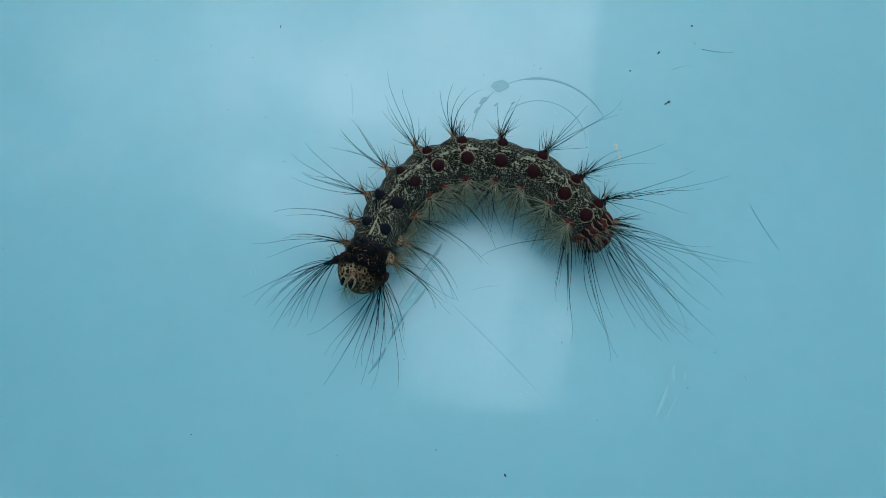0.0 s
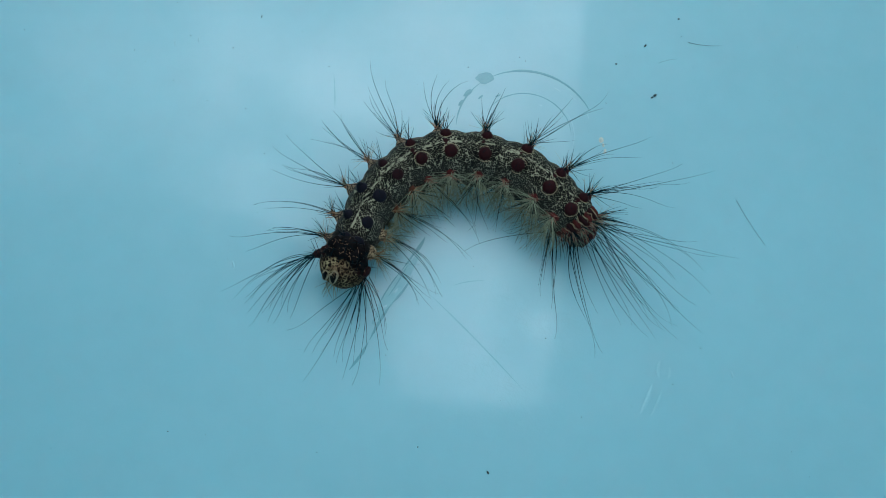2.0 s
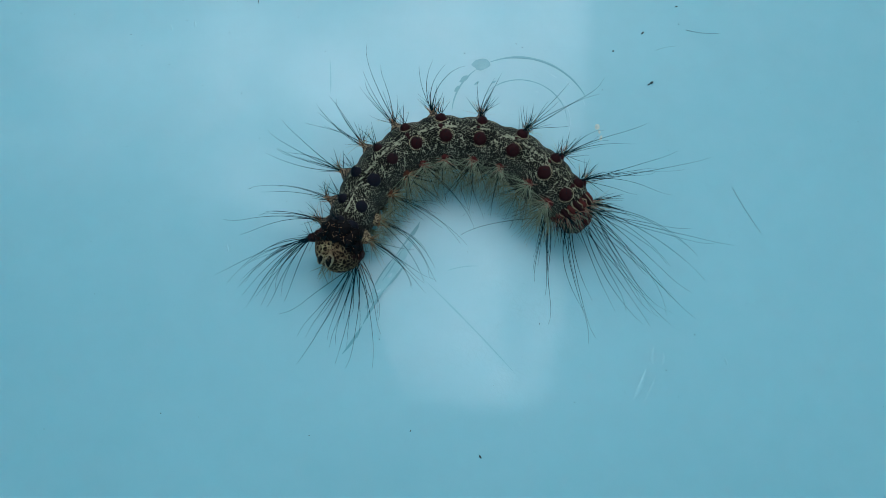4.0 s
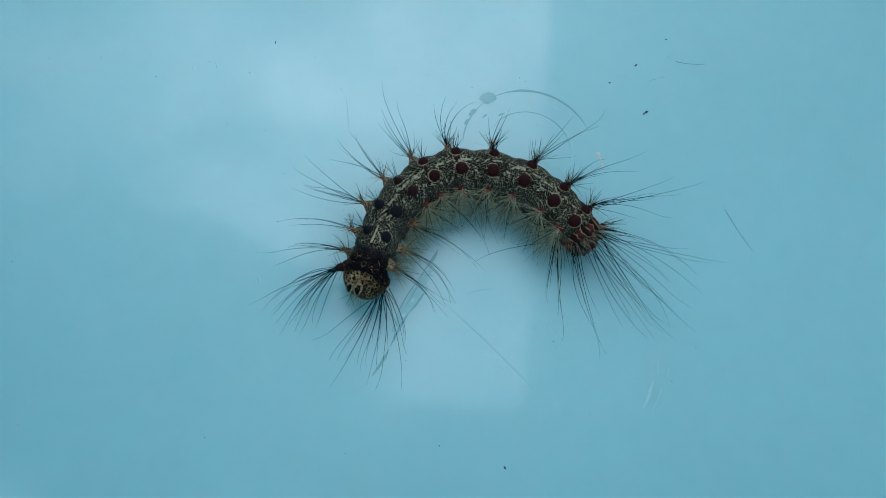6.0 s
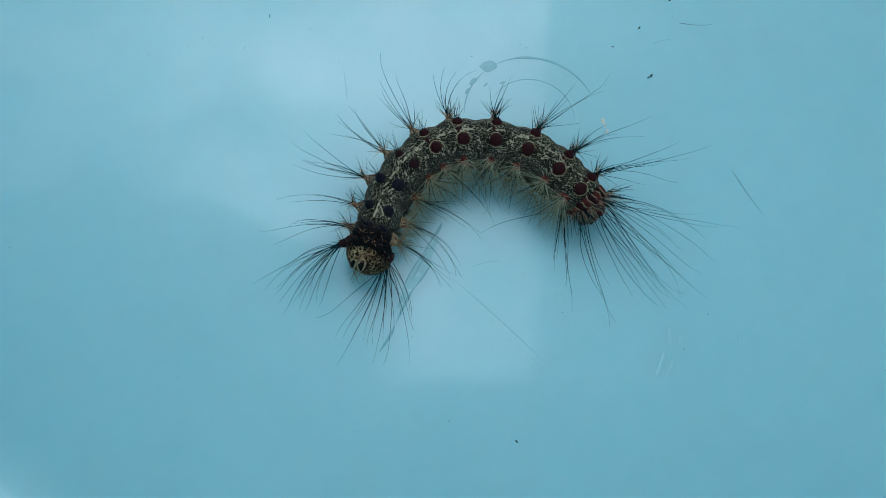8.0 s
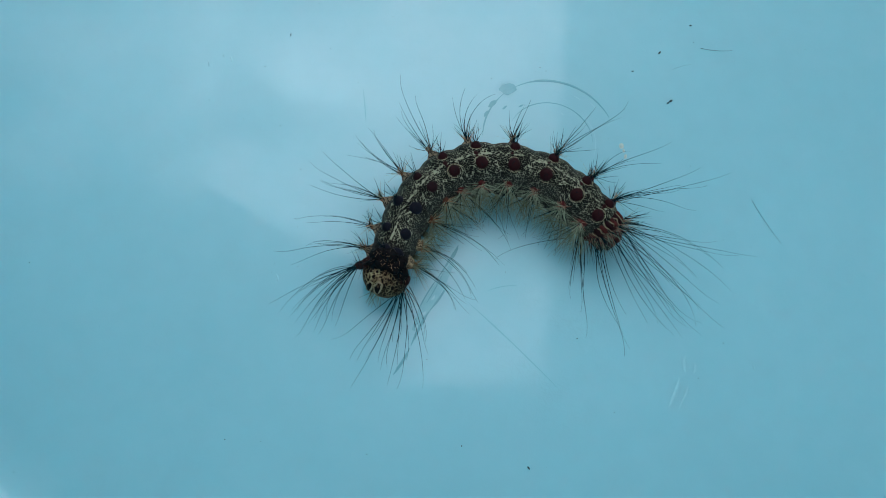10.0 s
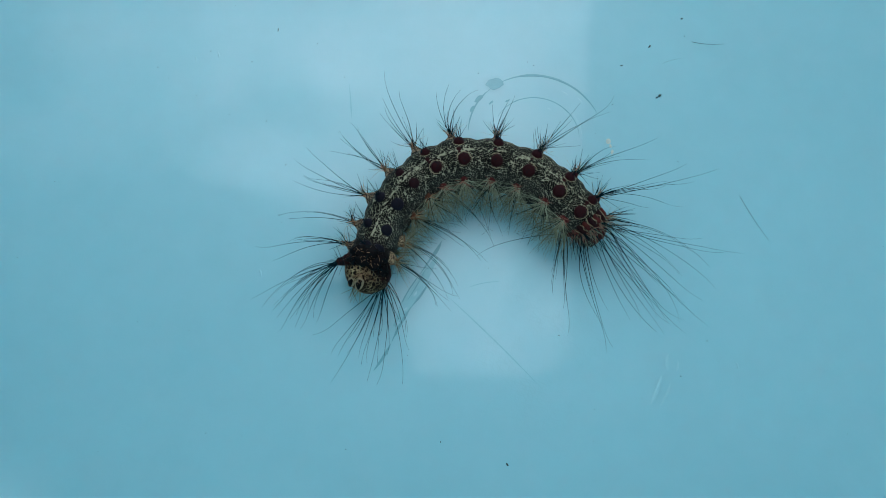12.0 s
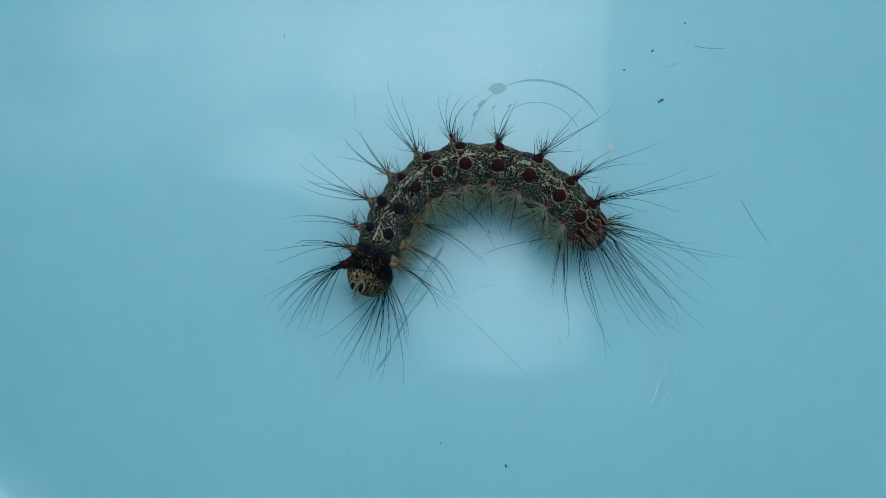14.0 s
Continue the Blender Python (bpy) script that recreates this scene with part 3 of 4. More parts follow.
def caterpillar():
    root = tagged(new("caterpillar"), "hairy dark caterpillar with blue and red tubercles, curled on the tray", "caterpillar")
    body(root)
    # paired tubercles along the back, which leans to the outer side of the bend: near the head blue-black, farther back dark red
    for i, (u, mat, size, a, b, lag) in enumerate(((1.1, BLUE, 0.125, 14, -24, 0.0), (2.14, BLUE, 0.10, 36, -22, -0.04), (3.1, BLUE, 0.112, 34, -18, 0.06), (4.1, DARK_RED, 0.095, 33, -14, 0.06),
                                                   (5.06, RED, 0.10, 35, -14, 0.06), (6.02, RED, 0.108, 37, -13, 0.06), (7.0, RED, 0.112, 36, -14, 0.02), (7.98, RED, 0.114, 34, -16, 0.0),
                                                   (8.97, RED, 0.112, 32, -16, 0.03), (9.98, RED, 0.108, 33, -16, 0.02))):
        c, way, left, r = station(u)
        out = math.degrees(math.atan2(left.y, left.x))
        for k, angle, v in ((1, a, u), (-1, b, u + lag)):
            knob, top = tubercle(root, v, angle, mat, size * (0.9 if k > 0 else 1.03), ring=i > 3, label="blue-black tubercle" if mat is BLUE else "dark red tubercle")
            if k > 0:
                hairs(knob, "hair_tuft", top, (out - 48, out + 48), (0.18, 0.42), 8 if i > 3 else 6, (20, 50), DARK_HAIR, 0.0062, 40 + i, 0.05, 0.03)
            else:
                hairs(knob, "hair_tuft", top, (out - 90, out + 90), (0.06, 0.14), 2, (25, 55), DARK_HAIR, 0.0045, 60 + i, 0.1)
    for u in (5.05, 6.03, 7.0, 7.97, 8.97, 9.97):
        for angle, size in ((13, 0.05), (4, 0.034)):
            tubercle(root, u - 0.06, angle, RED, size, ring=False, label="small dark red tubercle")
    # rough black collar behind the head, set with short pale and dark spines
    for i, (u, angle) in enumerate(((0.25, 52), (0.12, 20), (0.12, -14), (0.2, -46), (0.55, 40), (0.5, 2), (0.5, -36), (0.8, 24), (0.75, -10), (0.8, -44))):
        knob, tip = wart(root, u, angle, 0.08, BLACK if i % 3 else DARK_RUST, 0.9)
        hairs(knob, "short_tuft", tip, (150, 390), (0.1, 0.24), 6, (20, 75), DARK_HAIR, 0.006, 700 + i, 0.1)
        hairs(knob, "pale_tuft", tip, (170, 330), (0.06, 0.15), 5, (10, 60), ROSE_HAIR, 0.0065, 730 + i, 0.1)
    # a rough dark shield that hoods the back of the head
    rng = random.Random(8)
    for i, (x, y, z, w) in enumerate(((-2.47, -1.64, 0.60, 0.10), (-2.36, -1.68, 0.74, 0.11), (-2.22, -1.72, 0.80, 0.12), (-2.08, -1.78, 0.78, 0.12), (-1.97, -1.84, 0.66, 0.12), (-1.92, -1.90, 0.50, 0.11),
                                      (-2.30, -1.58, 0.80, 0.12), (-2.12, -1.62, 0.82, 0.13), (-1.98, -1.70, 0.74, 0.12))):
        bm = bmesh.new()
        for v in blob(bm, (x, y, z), (w * 1.15, w, w * 0.8), rng, 0.5, 9, 14):
            v.co = U * (v.co + 0.03 * noise.noise_vector(v.co * 14))
        lump = part("wart", bm, MAROON if i in (0, 5) else BLACK, root)
        hairs(lump, "pale_tuft", Vector((x, y, z + w * 0.6)), (170, 340), (0.03, 0.10), 11, (-10, 60), STOUT_HAIR, 0.0042, 760 + i, 0.1, 0.1, 0.3)
        hairs(lump, "short_tuft", Vector((x, y, z + w * 0.5)), (160, 360), (0.12, 0.3), 5, (-5, 40), DARK_HAIR, 0.006, 780 + i, 0.1, 0.05, 0.3)
    # outer flank: one wart a segment, each with its own long black hairs
    def outer(u, angle, rows, tip_z, mat, cap, long=1.6, size=0.085, shorts=7, seed=0):
        knob, tip = wart(root, u, angle, size, mat, long, wide=1 < u < 7.5)
        p, normal, way = on_body(u, angle)
        wart_cap(knob, tip, normal, 0.05, cap, seed)
        out = math.degrees(math.atan2(normal.y, normal.x))
        long_hairs(knob, tip, tip_z, rows, 100 + seed)
        hairs(knob, "short_tuft", tip, (out - 62, out + 62), (0.16, 0.4), shorts, (5, 60), DARK_HAIR, 0.006, 130 + seed, 0.06, 0.03)
        hairs(knob, "pale_tuft", tip, (out - 85, out + 85), (0.14, 0.36), 14, (-20, 55), PALE_HAIR, 0.0042, 150 + seed, 0.1)
        hairs(knob, "stout_tuft", tip, (out - 60, out + 60), (0.07, 0.16), 8, (0, 60), STOUT_HAIR, 0.008, 170 + seed, 0.1)
    outer(1.1, 84, ((174, 1.0, 0.29), (173, 0.79, 0.13), (-175, 1.47, 0.26), (-165, 1.25, 0.28), (129, 0.39, 0.18), (110, 0.28, 0.1), (177, 0.9, 0.2)), 0.35, WART_SKIN, ORANGE, 1.3, seed=2)
    outer(2.18, 88, ((173, 1.28, 0.28), (179, 1.1, 0.24), (77, 0.35, 0.1), (111, 0.3, 0.1), (168, 0.8, 0.2)), 0.4, WART_SKIN, ORANGE, seed=3)
    outer(3.1, 88, ((141, 1.33, -0.03), (155, 1.38, -0.06), (162, 1.01, 0.26), (168, 1.21, -0.33), (161, 0.69, 0.06), (111, 0.39, 0.06), (164, 1.1, -0.1)), 0.45, WART_SKIN, ORANGE, 1.9, seed=4)
    outer(4.06, 86, ((125, 0.99, 0.0), (126, 0.93, -0.03), (147, 0.93, -0.08), (142, 1.0, -0.3), (166, 0.97, 0.1), (100, 0.25, 0.14)), 0.6, WART_SKIN, ORANGE, 1.7, seed=5)
    outer(4.97, 80, ((112, 1.44, -0.24), (122, 0.94, -0.21), (138, 0.78, -0.11), (130, 0.79, -0.29), (106, 0.99, 0.12), (87, 0.38, 0.14), (-178, 0.4, -0.33), (115, 0.54, 0.01)), 0.75, WART_SKIN, RUST, seed=6)
    outer(5.9, 74, ((111, 0.69, -0.32), (89, 0.9, -0.5), (56, 0.87, -0.6), (98, 0.32, -0.14), (57, 0.27, 0.24), (160, 0.31, 0.13), (108, 0.31, 0.06), (86, 0.38, 0.11)), 0.85, WART_SKIN, RUST, 1.3, seed=7)
    outer(6.95, 72, ((104, 0.39, -0.22), (63, 0.75, -0.03), (35, 0.32, 0.08), (3, 0.27, 0.01), (62, 0.33, 0.0), (154, 0.29, -0.17), (59, 0.22, 0.3)), 0.9, WART_SKIN, RUST, 1.2, seed=8)
    outer(8.0, 66, ((48, 1.03, 0.11), (31, 1.58, -0.02), (28, 1.37, -0.06), (8, 0.39, -0.03), (-5, 0.65, 0.13), (109, 0.32, -0.2), (73, 0.4, 0.17), (20, 0.47, 0.2), (56, 0.53, -0.05), (80, 0.28, 0.12)), 0.85, RED, RED, 1.0, seed=9)
    outer(9.0, 66, ((39, 0.89, -0.32), (25, 1.62, 0.07), (11, 1.28, -0.24), (23, 0.84, -0.07), (73, 0.46, 0.01), (56, 0.4, 0.05), (-12, 0.45, 0.28), (-51, 0.31, 0.0), (31, 0.72, 0.03), (47, 0.51, 0.25)), 0.6, RED, RED, 1.1, shorts=9, seed=10)
    outer(10.0, 66, ((17, 1.29, 0.13), (15, 2.32, 0.07), (-9, 1.43, -0.32), (7, 1.75, -0.16), (52, 0.51, -0.08), (-21, 0.43, 0.1), (12, 0.94, -0.25), (25, 0.73, -0.1), (-8, 0.92, -0.08)), 0.4, RED, RED, 1.1, shorts=10, seed=11)
    # two large dark red warts beside the head, with fans of long black hairs
    knob = horn(root, Vector((-2.28, -1.56, 0.46)), Vector((-2.69, -1.66, 0.48)), 0.12, 0.055, MAROON, "dark red wart beside the head")
    long_hairs(knob, Vector((-2.66, -1.66, 0.48)), 0.12, ((-161, 1.54, 0.21), (-154, 1.34, 0.39), (-159, 1.06, 0.23), (-139, 1.32, 0.19), (-131, 1.39, 0.3), (-120, 1.23, 0.23), (-113, 1.00, 0.03), (179, 0.66, -0.2),
                                                       (-144, 1.20, 0.33), (-129, 1.04, 0.3), (-166, 0.87, 0.38), (-161, 0.99, -0.1), (-149, 1.26, 0.3), (-136, 1.16, 0.28), (-155, 0.88, 0.2), (-125, 1.21, 0.25)), 120, 0.0064, 0.03)
    hairs(knob, "short_tuft", Vector((-2.6, -1.65, 0.5)), (95, 200), (0.14, 0.32), 6, (10, 45), DARK_HAIR, 0.007, 121, 0.05, 0.03)
    knob = horn(root, Vector((-1.98, -1.72, 0.44)), Vector((-1.89, -1.97, 0.37)), 0.15, 0.075, MAROON, "dark red wart beside the head")
    long_hairs(knob, Vector((-1.9, -1.96, 0.37)), 0.06, ((-142, 1.45, 0.08), (-130, 1.38, -0.14), (-122, 1.38, -0.12), (-118, 1.78, -0.16), (-109, 1.41, -0.09), (-103, 0.91, 0.02), (-99, 1.55, -0.11), (-91, 1.63, -0.04), (-84, 1.15, -0.11),
                                                      (-78, 1.63, -0.19), (-65, 0.97, -0.36), (-63, 0.66, -0.07), (-123, 1.07, -0.01), (-86, 0.87, -0.05), (-112, 1.25, -0.05), (-95, 1.37, 0.03), (-74, 1.14, -0.2)), 122, 0.0066, 0.035)
    hairs(knob, "pale_tuft", Vector((-1.95, -1.9, 0.36)), (195, 330), (0.2, 0.5), 16, (-15, 20), STOUT_HAIR, 0.0055, 123, 0.1, 0.05)
    # inner flank: rust warts with dense pale hairs that reach the tray, a few long black ones among them
    def inner(u, angle, rows, mat=None, size=0.082, length=(0.34, 0.76), count=24, seed=0, tip_z=0.1):
        knob, tip = wart(root, u, angle, size, mat, 0.95)
        p, normal, way = on_body(u, angle)
        out = math.degrees(math.atan2(normal.y, normal.x))
        hairs(knob, "pale_tuft", tip, (out - 80, out + 80), (length[0] * 0.6, length[1]), count * 2, (-42, 30), PALE_HAIR, 0.0042, 200 + seed, 0.28, 0.17)
        hairs(knob, "stout_tuft", tip, (out - 120, out + 120), (0.08, 0.2), 12, (0, 60), ROSE_HAIR if mat in (None, RUST) else STOUT_HAIR, 0.010, 800 + seed, 0.1, 0.08)
        hairs(knob, "fine_tuft", tip, (out - 60, out + 60), (length[0], length[1] * 1.15), count // 4, (-30, 25), DARK_HAIR, 0.0058, 300 + seed, 0.25, 0.06)
        if rows:
            long_hairs(knob, tip, tip_z, rows, 400 + seed)
    inner(1.25, -88, ((-42, 0.98, -0.29), (-40, 1.19, -0.28), (-6, 0.71, 0.09), (-30, 1.21, 0.04), (-32, 0.68, -0.16), (-36, 1.1, -0.15)), LOBE, 0.115, (0.2, 0.45), 20, 2)
    inner(2.12, -92, ((-47, 1.25, -0.45), (-30, 0.9, -0.45), (-22, 0.7, -0.27), (-41, 1.16, -0.45), (-44, 1.2, -0.4)), LOBE, 0.115, (0.2, 0.45), 20, 3, 0.12)
    inner(3.3, -80, ((-30, 1.43, -0.26), (-30, 1.3, -0.31), (1, 0.86, 0.08), (-28, 0.59, 0.06), (-15, 0.8, 0.1)), RUST_CREAM, 0.075, (0.25, 0.5), 22, 4, 0.2)
    inner(4.26, -67, ((2, 0.96, -0.06), (-18, 0.67, 0.01), (-30, 0.8, -0.1)), RUST_CREAM, seed=5)
    inner(5.1, -64, ((-38, 1.05, 0.0), (-42, 1.21, -0.2)), seed=6)
    inner(6.0, -62, ((-59, 0.9, -0.08), (-80, 0.55, 0.3)), seed=7)
    inner(6.95, -62, ((-70, 0.82, 0.35), (-96, 0.48, 0.3)), seed=8)
    inner(7.83, -61, ((-100, 0.6, 0.1),), seed=9)
    inner(8.86, -56, ((-95, 0.7, 0.1), (-112, 0.6, -0.1)), size=0.085, length=(0.35, 0.75), count=30, seed=10)
    inner(9.76, -60, ((-78, 0.76, 0.4), (-84, 0.68, -0.3), (-94, 0.87, 0.1), (-100, 1.0, 0.05)), size=0.09, length=(0.35, 0.75), count=30, seed=11)
    # a lower row of fine pale hair on the flank's fold, and prolegs under the body
    for i in range(3, 21):
        u = i / 2 + 0.2
        c, way, left, r = station(u)
        back = math.degrees(math.atan2(-left.y, -left.x))
        knob, tip = wart(root, u, -106 if i % 2 else -92, 0.05, FLANK_SKIN, 0.8)
        hairs(knob, "pale_tuft", tip, (back - 65, back + 65), (0.25, 0.55), 36, (-25, 25), OLIVE_HAIR if i % 2 else PALE_HAIR, 0.0042, 500 + i, 0.22, 0.14)
    for u in (4.9, 5.9, 6.9, 7.9, 11.0):
        for k in (1, -1):
            c, way, left, r = station(u)
            foot = c + left * k * r * 0.45
            bm = bmesh.new()
            tube(bm, [U * Vector((foot.x, foot.y, z)) for z in (0.26, 0.14, 0.05, 0.003)], [U * 0.11, U * 0.10, U * 0.085, U * 0.095], 10)
            part("proleg", bm, FLANK_SKIN, root)
    # one lone hair swept back under the tail
    knob, tip = wart(root, 10.3, -88, 0.06, RUST, 1.0)
    long_hairs(knob, Vector((1.0, -1.16, 0.35)), 0.1, ((-168, 1.36, 0.23),), 130)
    # tail: rows of rust warts with stiff pale hairs and the longest black ones
    for i, (u, angle, az) in enumerate(((10.95, 62, (-30, 25)), (11.0, 34, (-45, 5)), (11.0, 8, (-62, -12)), (10.95, -18, (-80, -25)), (10.85, -46, (-100, -45)), (10.6, -70, (-110, -60)))):
        knob, tip = wart(root, u, angle, 0.075, RUST, 1.0)
        hairs(knob, "pale_tuft", tip, (az[0] - 25, az[1] + 25), (0.10, 0.26), 8, (-10, 50), ROSE_HAIR, 0.008, 600 + i, 0.15, 0.06)
        hairs(knob, "short_tuft", tip, az, (0.25, 0.6), 9, (-5, 35), DARK_HAIR, 0.008, 620 + i, 0.12, 0.04)
        hairs(knob, "fine_tuft", tip, (az[0] - 30, az[1] + 30), (0.2, 0.45), 14, (-30, 20), PALE_HAIR, 0.0045, 650 + i, 0.15, 0.08)
    for i, angle in enumerate((-66, -46, -27, -8, 11, 30, 50)):
        p, normal, way = on_body(10.72 - 0.003 * abs(angle - 5), angle, 0.97)
        side = normal.cross(way)
        bm = bmesh.new()
        for v in blob(bm, (0, 0, 0), (0.10 + 0.03 * (i % 2), 0.047, 0.06), random.Random(i), 0.5):
            v.co = U * (p + way * v.co.x + side * v.co.y + normal * v.co.z)
        pleat = part("pleat", bm, DARK_RED if i % 2 else RUST, root, "dark rust red pleat")
        bm = bmesh.new()
        q = p + side * 0.06
        tube(bm, [U * (q + way * f * (0.08 + 0.025 * (i * 7 % 3)) + normal * (0.04 - 0.05 * f * f) + side * 0.02 * math.sin(5 * f + 2 * i)) for f in (-1, -0.5, 0, 0.5, 1)], [U * w for w in (0.004, 0.009, 0.011, 0.009, 0.004)], 6)
        part("fold", bm, CREAM, pleat, "cream fold")
    tails = ((11.4, 48, (1.86, -0.97, 0.4), 0.2, ((-13, 2.47, 0.03), (-7, 1.76, 0.04), (28, 0.58, -0.1), (-24, 1.85, -0.39), (-32, 2.1, -0.18), (-37, 1.51, -0.23), (-40, 1.99, 0.02), (-2, 0.93, -0.3))),
             (11.6, 25, (1.9, -1.1, 0.35), 0.1, ((-43, 2.23, -0.06), (-50, 1.98, -0.28), (-60, 1.84, 0.02), (-52, 1.91, 0.2), (-59, 1.49, 0.21), (-46, 1.7, 0.0))),
             (11.6, -30, (1.79, -1.25, 0.3), 0.06, ((-50, 2.12, 0.05), (-57, 1.85, 0.13), (-57, 1.9, 0.12), (-53, 1.51, 0.0), (-59, 1.69, 0.31), (-62, 1.46, 0.12))),
             (11.1, -66, (1.42, -1.3, 0.3), 0.06, ((-77, 1.93, 0.13), (-73, 1.15, 0.32), (-80, 1.47, 0.45), (-81, 0.94, 0.25), (-78, 1.8, 0.12))),
             (10.6, -84, (1.16, -1.2, 0.3), 0.06, ((-87, 1.63, 0.16), (-93, 1.05, 0.01), (-79, 0.39, -0.25), (-90, 1.2, 0.1))))
    for i, (u, angle, base, tip_z, rows) in enumerate(tails):
        knob, tip = wart(root, u, angle, 0.06, RUST, 1.0)
        long_hairs(knob, Vector(base), tip_z, rows, 640 + i, 0.0069, 0.065)
    return root, head(root)


HEAD = caterpillar()[1]


# ---- marks on the tray ----
def ridge(name, points, wide, high, mat, parent, label=""):
    """A low rounded ridge of varying width lying on the tray's floor."""
    bm = bmesh.new()
    rows = []
    n = len(points)
    for i, (x, y) in enumerate(points):
        a, b = points[max(i - 1, 0)], points[min(i + 1, n - 1)]
        d = Vector((b[0] - a[0], b[1] - a[1], 0)).normalized()
        s = Vector((-d.y, d.x, 0))
        taper = min(1.0, 0.25 + 3.0 * min(i, n - 1 - i) / n)
        w = wide * taper * (1 + 0.3 * noise.noise(Vector((x * 3, y * 3, 1.7))))
        rows.append([bm.verts.new(U * (Vector((x, y, z)) + s * w * k)) for k, z in ((-1, 0.0005), (-0.55, high * 0.8 * taper), (0, high * taper), (0.55, high * 0.8 * taper), (1, 0.0005))])
    for q, r in zip(rows, rows[1:]):
        for k in range(4):
            bm.faces.new((q[k], q[k + 1], r[k + 1], r[k]))
    return part(name, bm, mat, parent, label)


def arc(cx, cy, r, a0, a1, n=40):
    return [(cx + r * math.cos(radians(a0 + (a1 - a0) * k / n)), cy + r * math.sin(radians(a0 + (a1 - a0) * k / n))) for k in range(n + 1)]


def line(ax, ay, bx, by, sag=0.0, n=14):
    d = Vector((bx - ax, by - ay))
    s = Vector((-d.y, d.x))
    return [(ax + d.x * t + s.x * sag * 4 * t * (1 - t), ay + d.y * t + s.y * sag * 4 * t * (1 - t)) for t in (k / n for k in range(n + 1))]


def dome(x, y, a, b, turn, high, seed):
    """A low dome with an uneven outline, thinning out to nothing at its edge."""
    bm = bmesh.new()
    c, s = math.cos(radians(turn)), math.sin(radians(turn))
    rows = []
    for i in range(1, 7):
        f = i / 6
        row = []
        for k in range(28):
            t = 2 * math.pi * k / 28
            w = f * (1 + 0.28 * noise.noise(Vector((math.cos(t) * 1.6, math.sin(t) * 1.6, seed * 0.7))))
            px, py = a * w * math.cos(t), b * w * math.sin(t)
            row.append(bm.verts.new(U * Vector((x + px * c - py * s, y + px * s + py * c, 0.0006 + high * (1 - f * f) ** 2))))
        rows.append(row)
    top = bm.verts.new(U * Vector((x, y, 0.0006 + high)))
    for k in range(28):
        j = (k + 1) % 28
        bm.faces.new((top, rows[0][k], rows[0][j]))
        for q, r in zip(rows, rows[1:]):
            bm.faces.new((q[k], r[k], r[j], q[j]))
    return bm


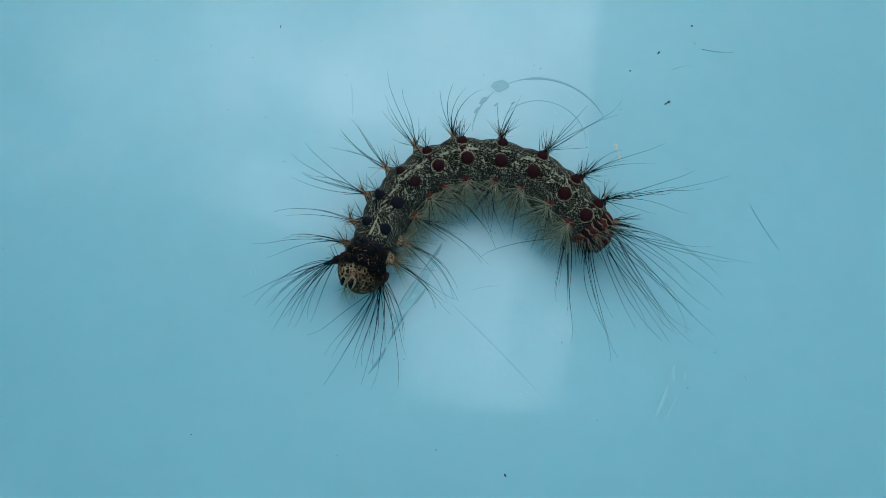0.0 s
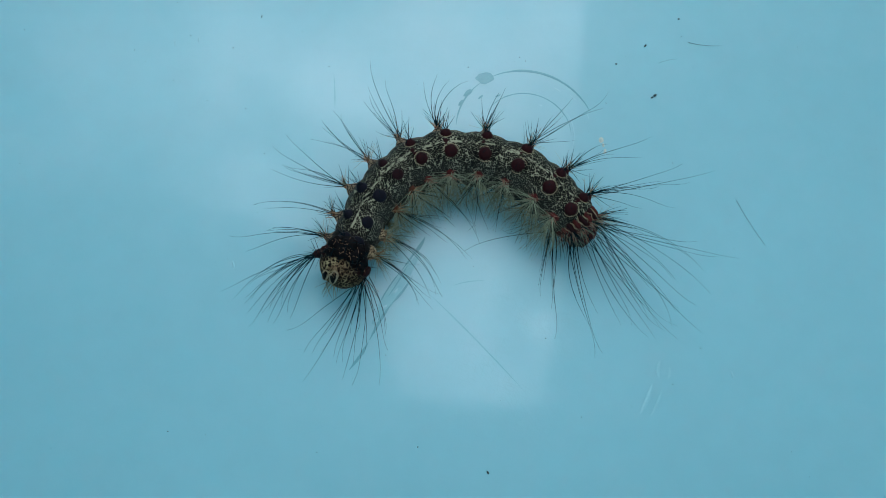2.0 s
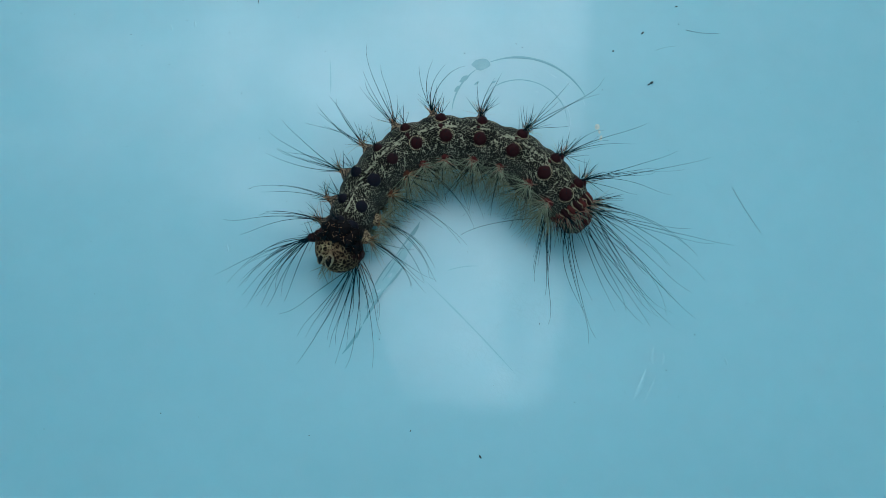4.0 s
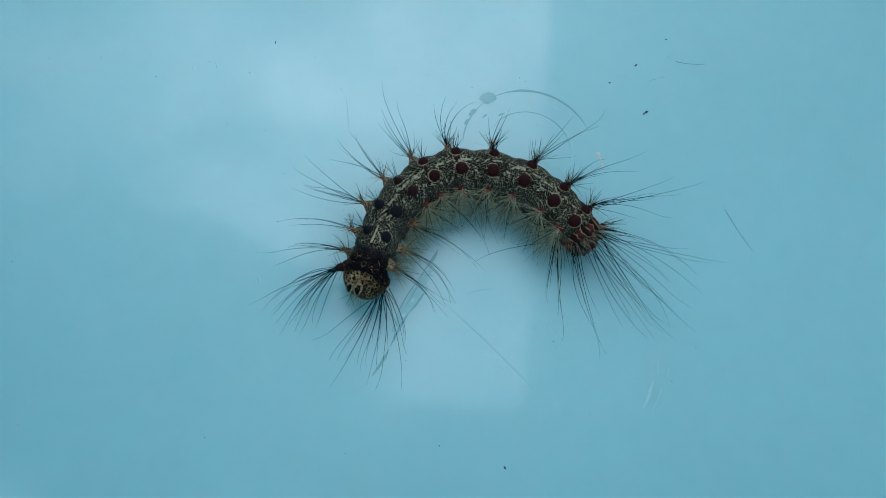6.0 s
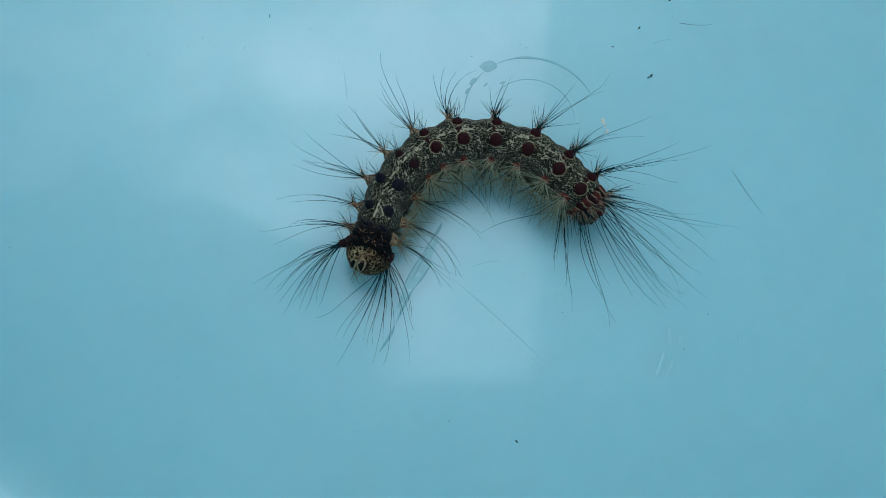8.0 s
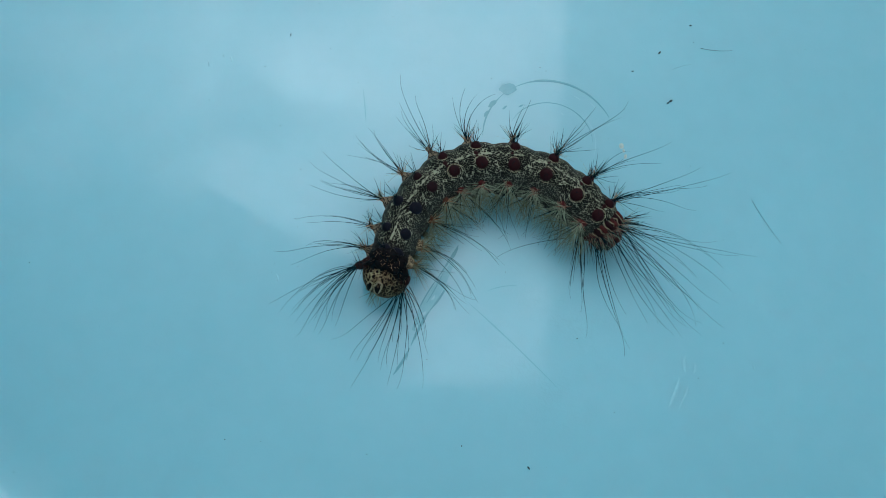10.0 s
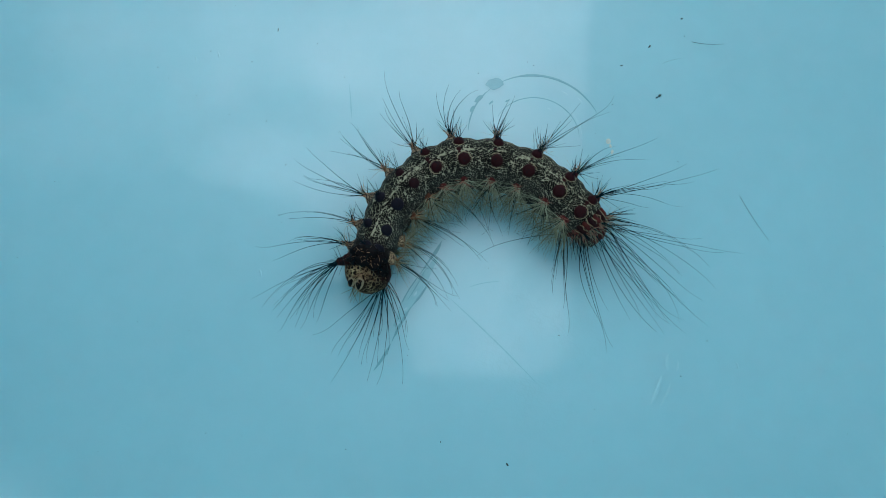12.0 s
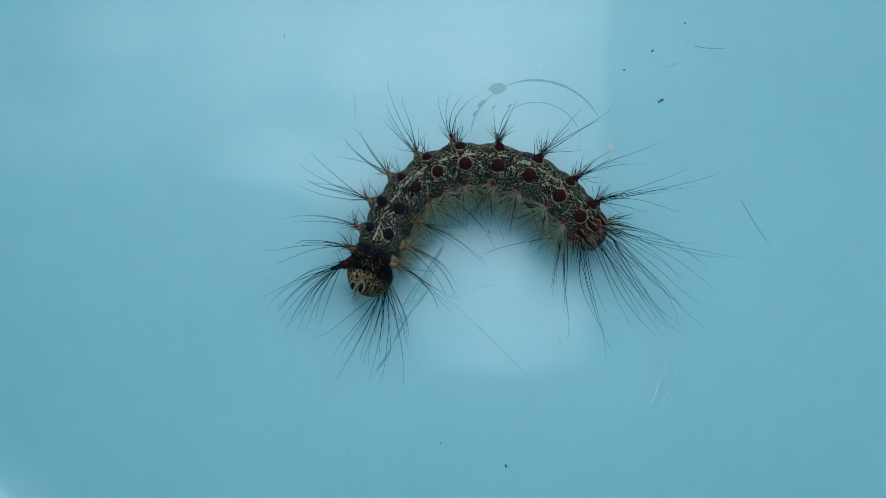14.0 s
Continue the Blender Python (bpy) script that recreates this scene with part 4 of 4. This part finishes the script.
def tray_marks():
    ridge("mould_ring", arc(0.85, 0.92, 1.24, 22, 118), 0.024, 0.0055, DRIP, TRAY, "thin raised ring moulded in the plastic")
    ridge("mould_ring", arc(0.85, 0.92, 1.24, 128, 176), 0.014, 0.003, DRIP, TRAY)
    ridge("mould_ring", arc(0.85, 0.90, 0.79, -2, 150), 0.010, 0.002, DRIP, TRAY)
    rng = random.Random(12)
    for x, y, a, b, turn in ((0.14, 1.98, 0.17, 0.11, 12), (-0.17, 1.66, 0.10, 0.045, 42), (-0.30, 1.45, 0.07, 0.03, 60), (0.05, 1.58, 0.06, 0.02, 40), (0.36, 1.62, 0.05, 0.018, 30)):
        part("drip", dome(x, y, a, b, turn, 0.006, int(x * 100)), DRIP, TRAY, "dried drip on the plastic")
    # a smeared strip: a thin film with darker borders, and torn bits along it
    ridge("streak", line(-1.00, -1.40, -1.74, -2.62, 0.0), 0.085, 0.0012, FAINT, TRAY, "smeared streak on the plastic")
    for x0, y0, x1, y1, sag, w in ((-0.92, -1.12, -1.30, -1.72, 0.01, 0.016), (-1.30, -1.72, -1.66, -2.32, -0.03, 0.012), (-1.12, -1.80, -1.45, -2.28, 0.04, 0.018), (-1.45, -2.28, -1.78, -2.88, -0.02, 0.02),
                                   (-0.92, -1.12, -1.06, -1.40, 0.03, 0.02), (-1.80, -2.92, -2.08, -3.36, 0.03, 0.022), (-1.20, -1.62, -1.52, -2.18, 0.02, 0.01)):
        ridge("streak", line(x0, y0, x1, y1, sag), w, 0.003, DRIP, TRAY)
    for x0, y0, x1, y1, w in ((-1.52, -2.30, -1.60, -2.36, 0.022), (-1.36, -2.02, -1.42, -2.10, 0.016), (-1.66, -2.52, -1.70, -2.60, 0.02)):
        ridge("scratch", line(x0, y0, x1, y1, 0.1, 6), w, 0.008, SOFT_SCUFF, TRAY)
    ridge("scratch", line(-0.80, -2.15, 0.60, -3.62, 0.01), 0.012, 0.0008, FAINT, TRAY)
    ridge("scratch", line(-0.45, -1.95, 0.05, -1.86, 0.05), 0.008, 0.0015, FAINT, TRAY)
    ridge("mould_ring", arc(0.85, 0.90, 0.84, -25, 32, 20), 0.012, 0.004, SOFT_SCUFF, TRAY)
    for a0, a1, r in ((36, 44, 1.12), (52, 60, 1.05), (14, 22, 1.16), (60, 66, 0.6)):
        ridge("scratch", arc(0.85, 0.92, r, a0, a1, 8), 0.012, 0.004, SOFT_SCUFF, TRAY)
    ridge("scratch", line(2.68, -3.50, 2.44, -3.98, 0.04), 0.034, 0.006, SOFT_SCUFF, TRAY, "pale scuff")
    ridge("scratch", line(2.82, -3.62, 2.60, -4.02, 0.03), 0.02, 0.004, SOFT_SCUFF, TRAY)
    ridge("scratch", line(2.84, -3.14, 2.80, -3.42, -0.1), 0.03, 0.006, SOFT_SCUFF, TRAY)
    ridge("scratch", line(2.98, -3.24, 2.93, -3.44, 0.1), 0.022, 0.004, SOFT_SCUFF, TRAY)
    ridge("scratch", line(-2.55, 1.95, -2.50, 1.25, 0.01), 0.010, 0.0012, FAINT, TRAY)
    for x, y in ((-4.01, -1.68), (3.96, -3.35), (-5.38, 2.45), (-4.98, 2.55)):
        ridge("scratch", line(x, y + 0.06, x + 0.03, y - 0.07, 0.1), 0.014, 0.01, SOFT_SCUFF, TRAY)
    # fine scuffing, many short hair-thin lines
    bm = bmesh.new()
    for i in range(360):
        k = rng.random()
        if k < 0.4:
            x, y, a = rng.gauss(0.9, 0.6), rng.gauss(1.4, 0.5), rng.uniform(0, 180)
        else:
            x, y, a = rng.uniform(-8, 6), rng.uniform(-4.5, 4.5), rng.uniform(0, 180)
        size, w = rng.uniform(0.05, 0.22), rng.uniform(0.003, 0.009)
        d = Vector((math.cos(radians(a)), math.sin(radians(a)), 0))
        s = Vector((-d.y, d.x, 0))
        p = Vector((x, y, 0.0006))
        q = [bm.verts.new(U * (p + d * size * f + s * w * g + Vector((0, 0, h)))) for f, g, h in ((-0.5, 0, 0), (0, -1, 0), (0.5, 0, 0), (0, 1, 0), (0, 0, 0.0028))]
        for j in range(4):
            bm.faces.new((q[j], q[(j + 1) % 4], q[4]))
    tagged(part("scuffing", bm, RIDGE_PLASTIC, TRAY), kind="stuff")


tray_marks()


# ---- dirt on the tray ----
def crumb(x, y, a, b, turn, mat=None, name="crumb", label="tiny dark crumb of dirt lying on the tray", seed=0):
    bm = bmesh.new()
    for v in blob(bm, (0, 0, 0), (a, b, min(a, b) * 0.7), random.Random(seed), 0.5, 6, 9):
        v.co += 0.25 * b * noise.noise_vector(v.co * 40 + Vector((seed, 0, 0)))
        v.co *= U
    ob = part(name, bm, mat or DIRT)
    far = math.hypot(min(x - CORNER[0], 0), min(y - CORNER[1], 0)) - BEND
    rise = 3.0 - math.sqrt(9.0 - min(max(far, 0.0), 2.9) ** 2)
    ob.matrix_basis = pose(U * x, U * y, U * (min(a, b) * 0.55 + rise), 0, 0, turn)
    return tagged(ob, label, "crumb" if name == "crumb" else "flake", "specks of dirt on the tray")


def dirt():
    big = [(3.22, 1.74, 0.036, 0.022, 30), (3.14, 2.80, 0.04, 0.016, 52), (2.56, 2.38, 0.026, 0.013, 5), (3.84, 3.43, 0.024, 0.015, 10), (0.04, -4.89, 0.03, 0.014, 120)]
    for i, (x, y, a, b, turn) in enumerate(big):
        crumb(x, y, a, b, turn, seed=i)
    crumb(3.16, 1.70, 0.02, 0.016, 0, seed=31)
    small = [(-7.05, 2.64), (-7.96, 2.60), (-6.03, 2.27), (-5.30, 1.69), (-4.69, 1.31), (-4.34, 2.40), (-4.02, 1.18), (-3.15, 2.80), (-2.64, 2.09), (-8.02, -1.38), (-3.64, 0.32),
             (3.85, 3.04), (3.41, 0.39), (3.52, -2.93), (3.00, -3.52), (-4.71, -4.32), (-2.51, -4.61), (1.51, -4.05), (1.01, -2.81), (-0.13, -1.62),
             (-1.01, -4.52), (-7.80, -4.73), (-5.10, 2.62), (-1.52, -3.12), (-3.72, -0.62), (2.31, 1.55), (-0.16, 2.19), (0.78, 2.44), (0.89, 2.37)]
    rng = random.Random(3)
    for i, (x, y) in enumerate(small):
        k = rng.uniform(0.005, 0.009)
        crumb(x, y, k * 1.25, k, rng.uniform(0, 180), seed=50 + i)
    crumb(-3.89, 3.09, 0.04, 0.008, 88, seed=90)
    for x, y, a, b, turn in ((2.17, 0.80, 0.06, 0.045, 70), (2.22, 0.58, 0.05, 0.025, 80), (2.20, 0.70, 0.04, 0.02, 95)):
        tagged(part("flake", dome(x, y, a, b, turn, 0.012, int(y * 50)), FLAKE), "thin beige flake of dirt stuck to the tub", "flake", "specks of dirt on the tray")
    # dust too fine to count
    bm = bmesh.new()
    for i in range(130):
        x, y, k = rng.uniform(-9, 8), rng.uniform(-5, 5), rng.uniform(0.003, 0.007)
        q = [bm.verts.new(U * Vector((x + k * math.cos(j * 2.1), y + k * math.sin(j * 2.1), 0.001))) for j in range(3)]
        top = bm.verts.new(U * Vector((x, y, k)))
        for j in range(3):
            bm.faces.new((q[j], q[(j + 1) % 3], top))
    tagged(part("dust", bm, DIRT), "fine dark dust scattered over the blue tray", "dust", kind="stuff")
    # shed hairs
    for x0, y0, x1, y1, sag, w in ((3.97, 2.91, 4.59, 2.87, -0.05, 0.0055), (4.46, -0.30, 4.85, -1.12, -0.02, 0.005), (3.36, 2.43, 3.72, 2.54, 0.05, 0.0026)):
        bm = bmesh.new()
        pts = [Vector((U * x, U * y, U * 0.014)) for x, y in line(x0, y0, x1, y1, sag)]
        tube(bm, pts, [U * w * (1 - 0.5 * k / len(pts)) for k in range(len(pts))], 5)
        tagged(part("shed_hair", bm, SHED), "loose dark hair lying on the blue tray", "hair", "shed hairs")


dirt()


def motions():
    """The head turns a very little to its left in the first seconds and then rests."""
    walk(HEAD, [(t, Matrix.Translation(HEAD_AT + U * Vector((dx, 0, 0))) @ pose(0, 0, 0, 0, 0, turn))
                for t, dx, turn in ((0.0, -0.036, -1.5), (1.0, -0.03, -1.2), (2.0, -0.019, -0.8), (4.5, 0.006, 0.0), (8.0, 0.0, 0.0), (11.0, 0.013, 0.3), (12.5, 0.022, 0.5), (14.0, 0.022, 0.5))])


motions()
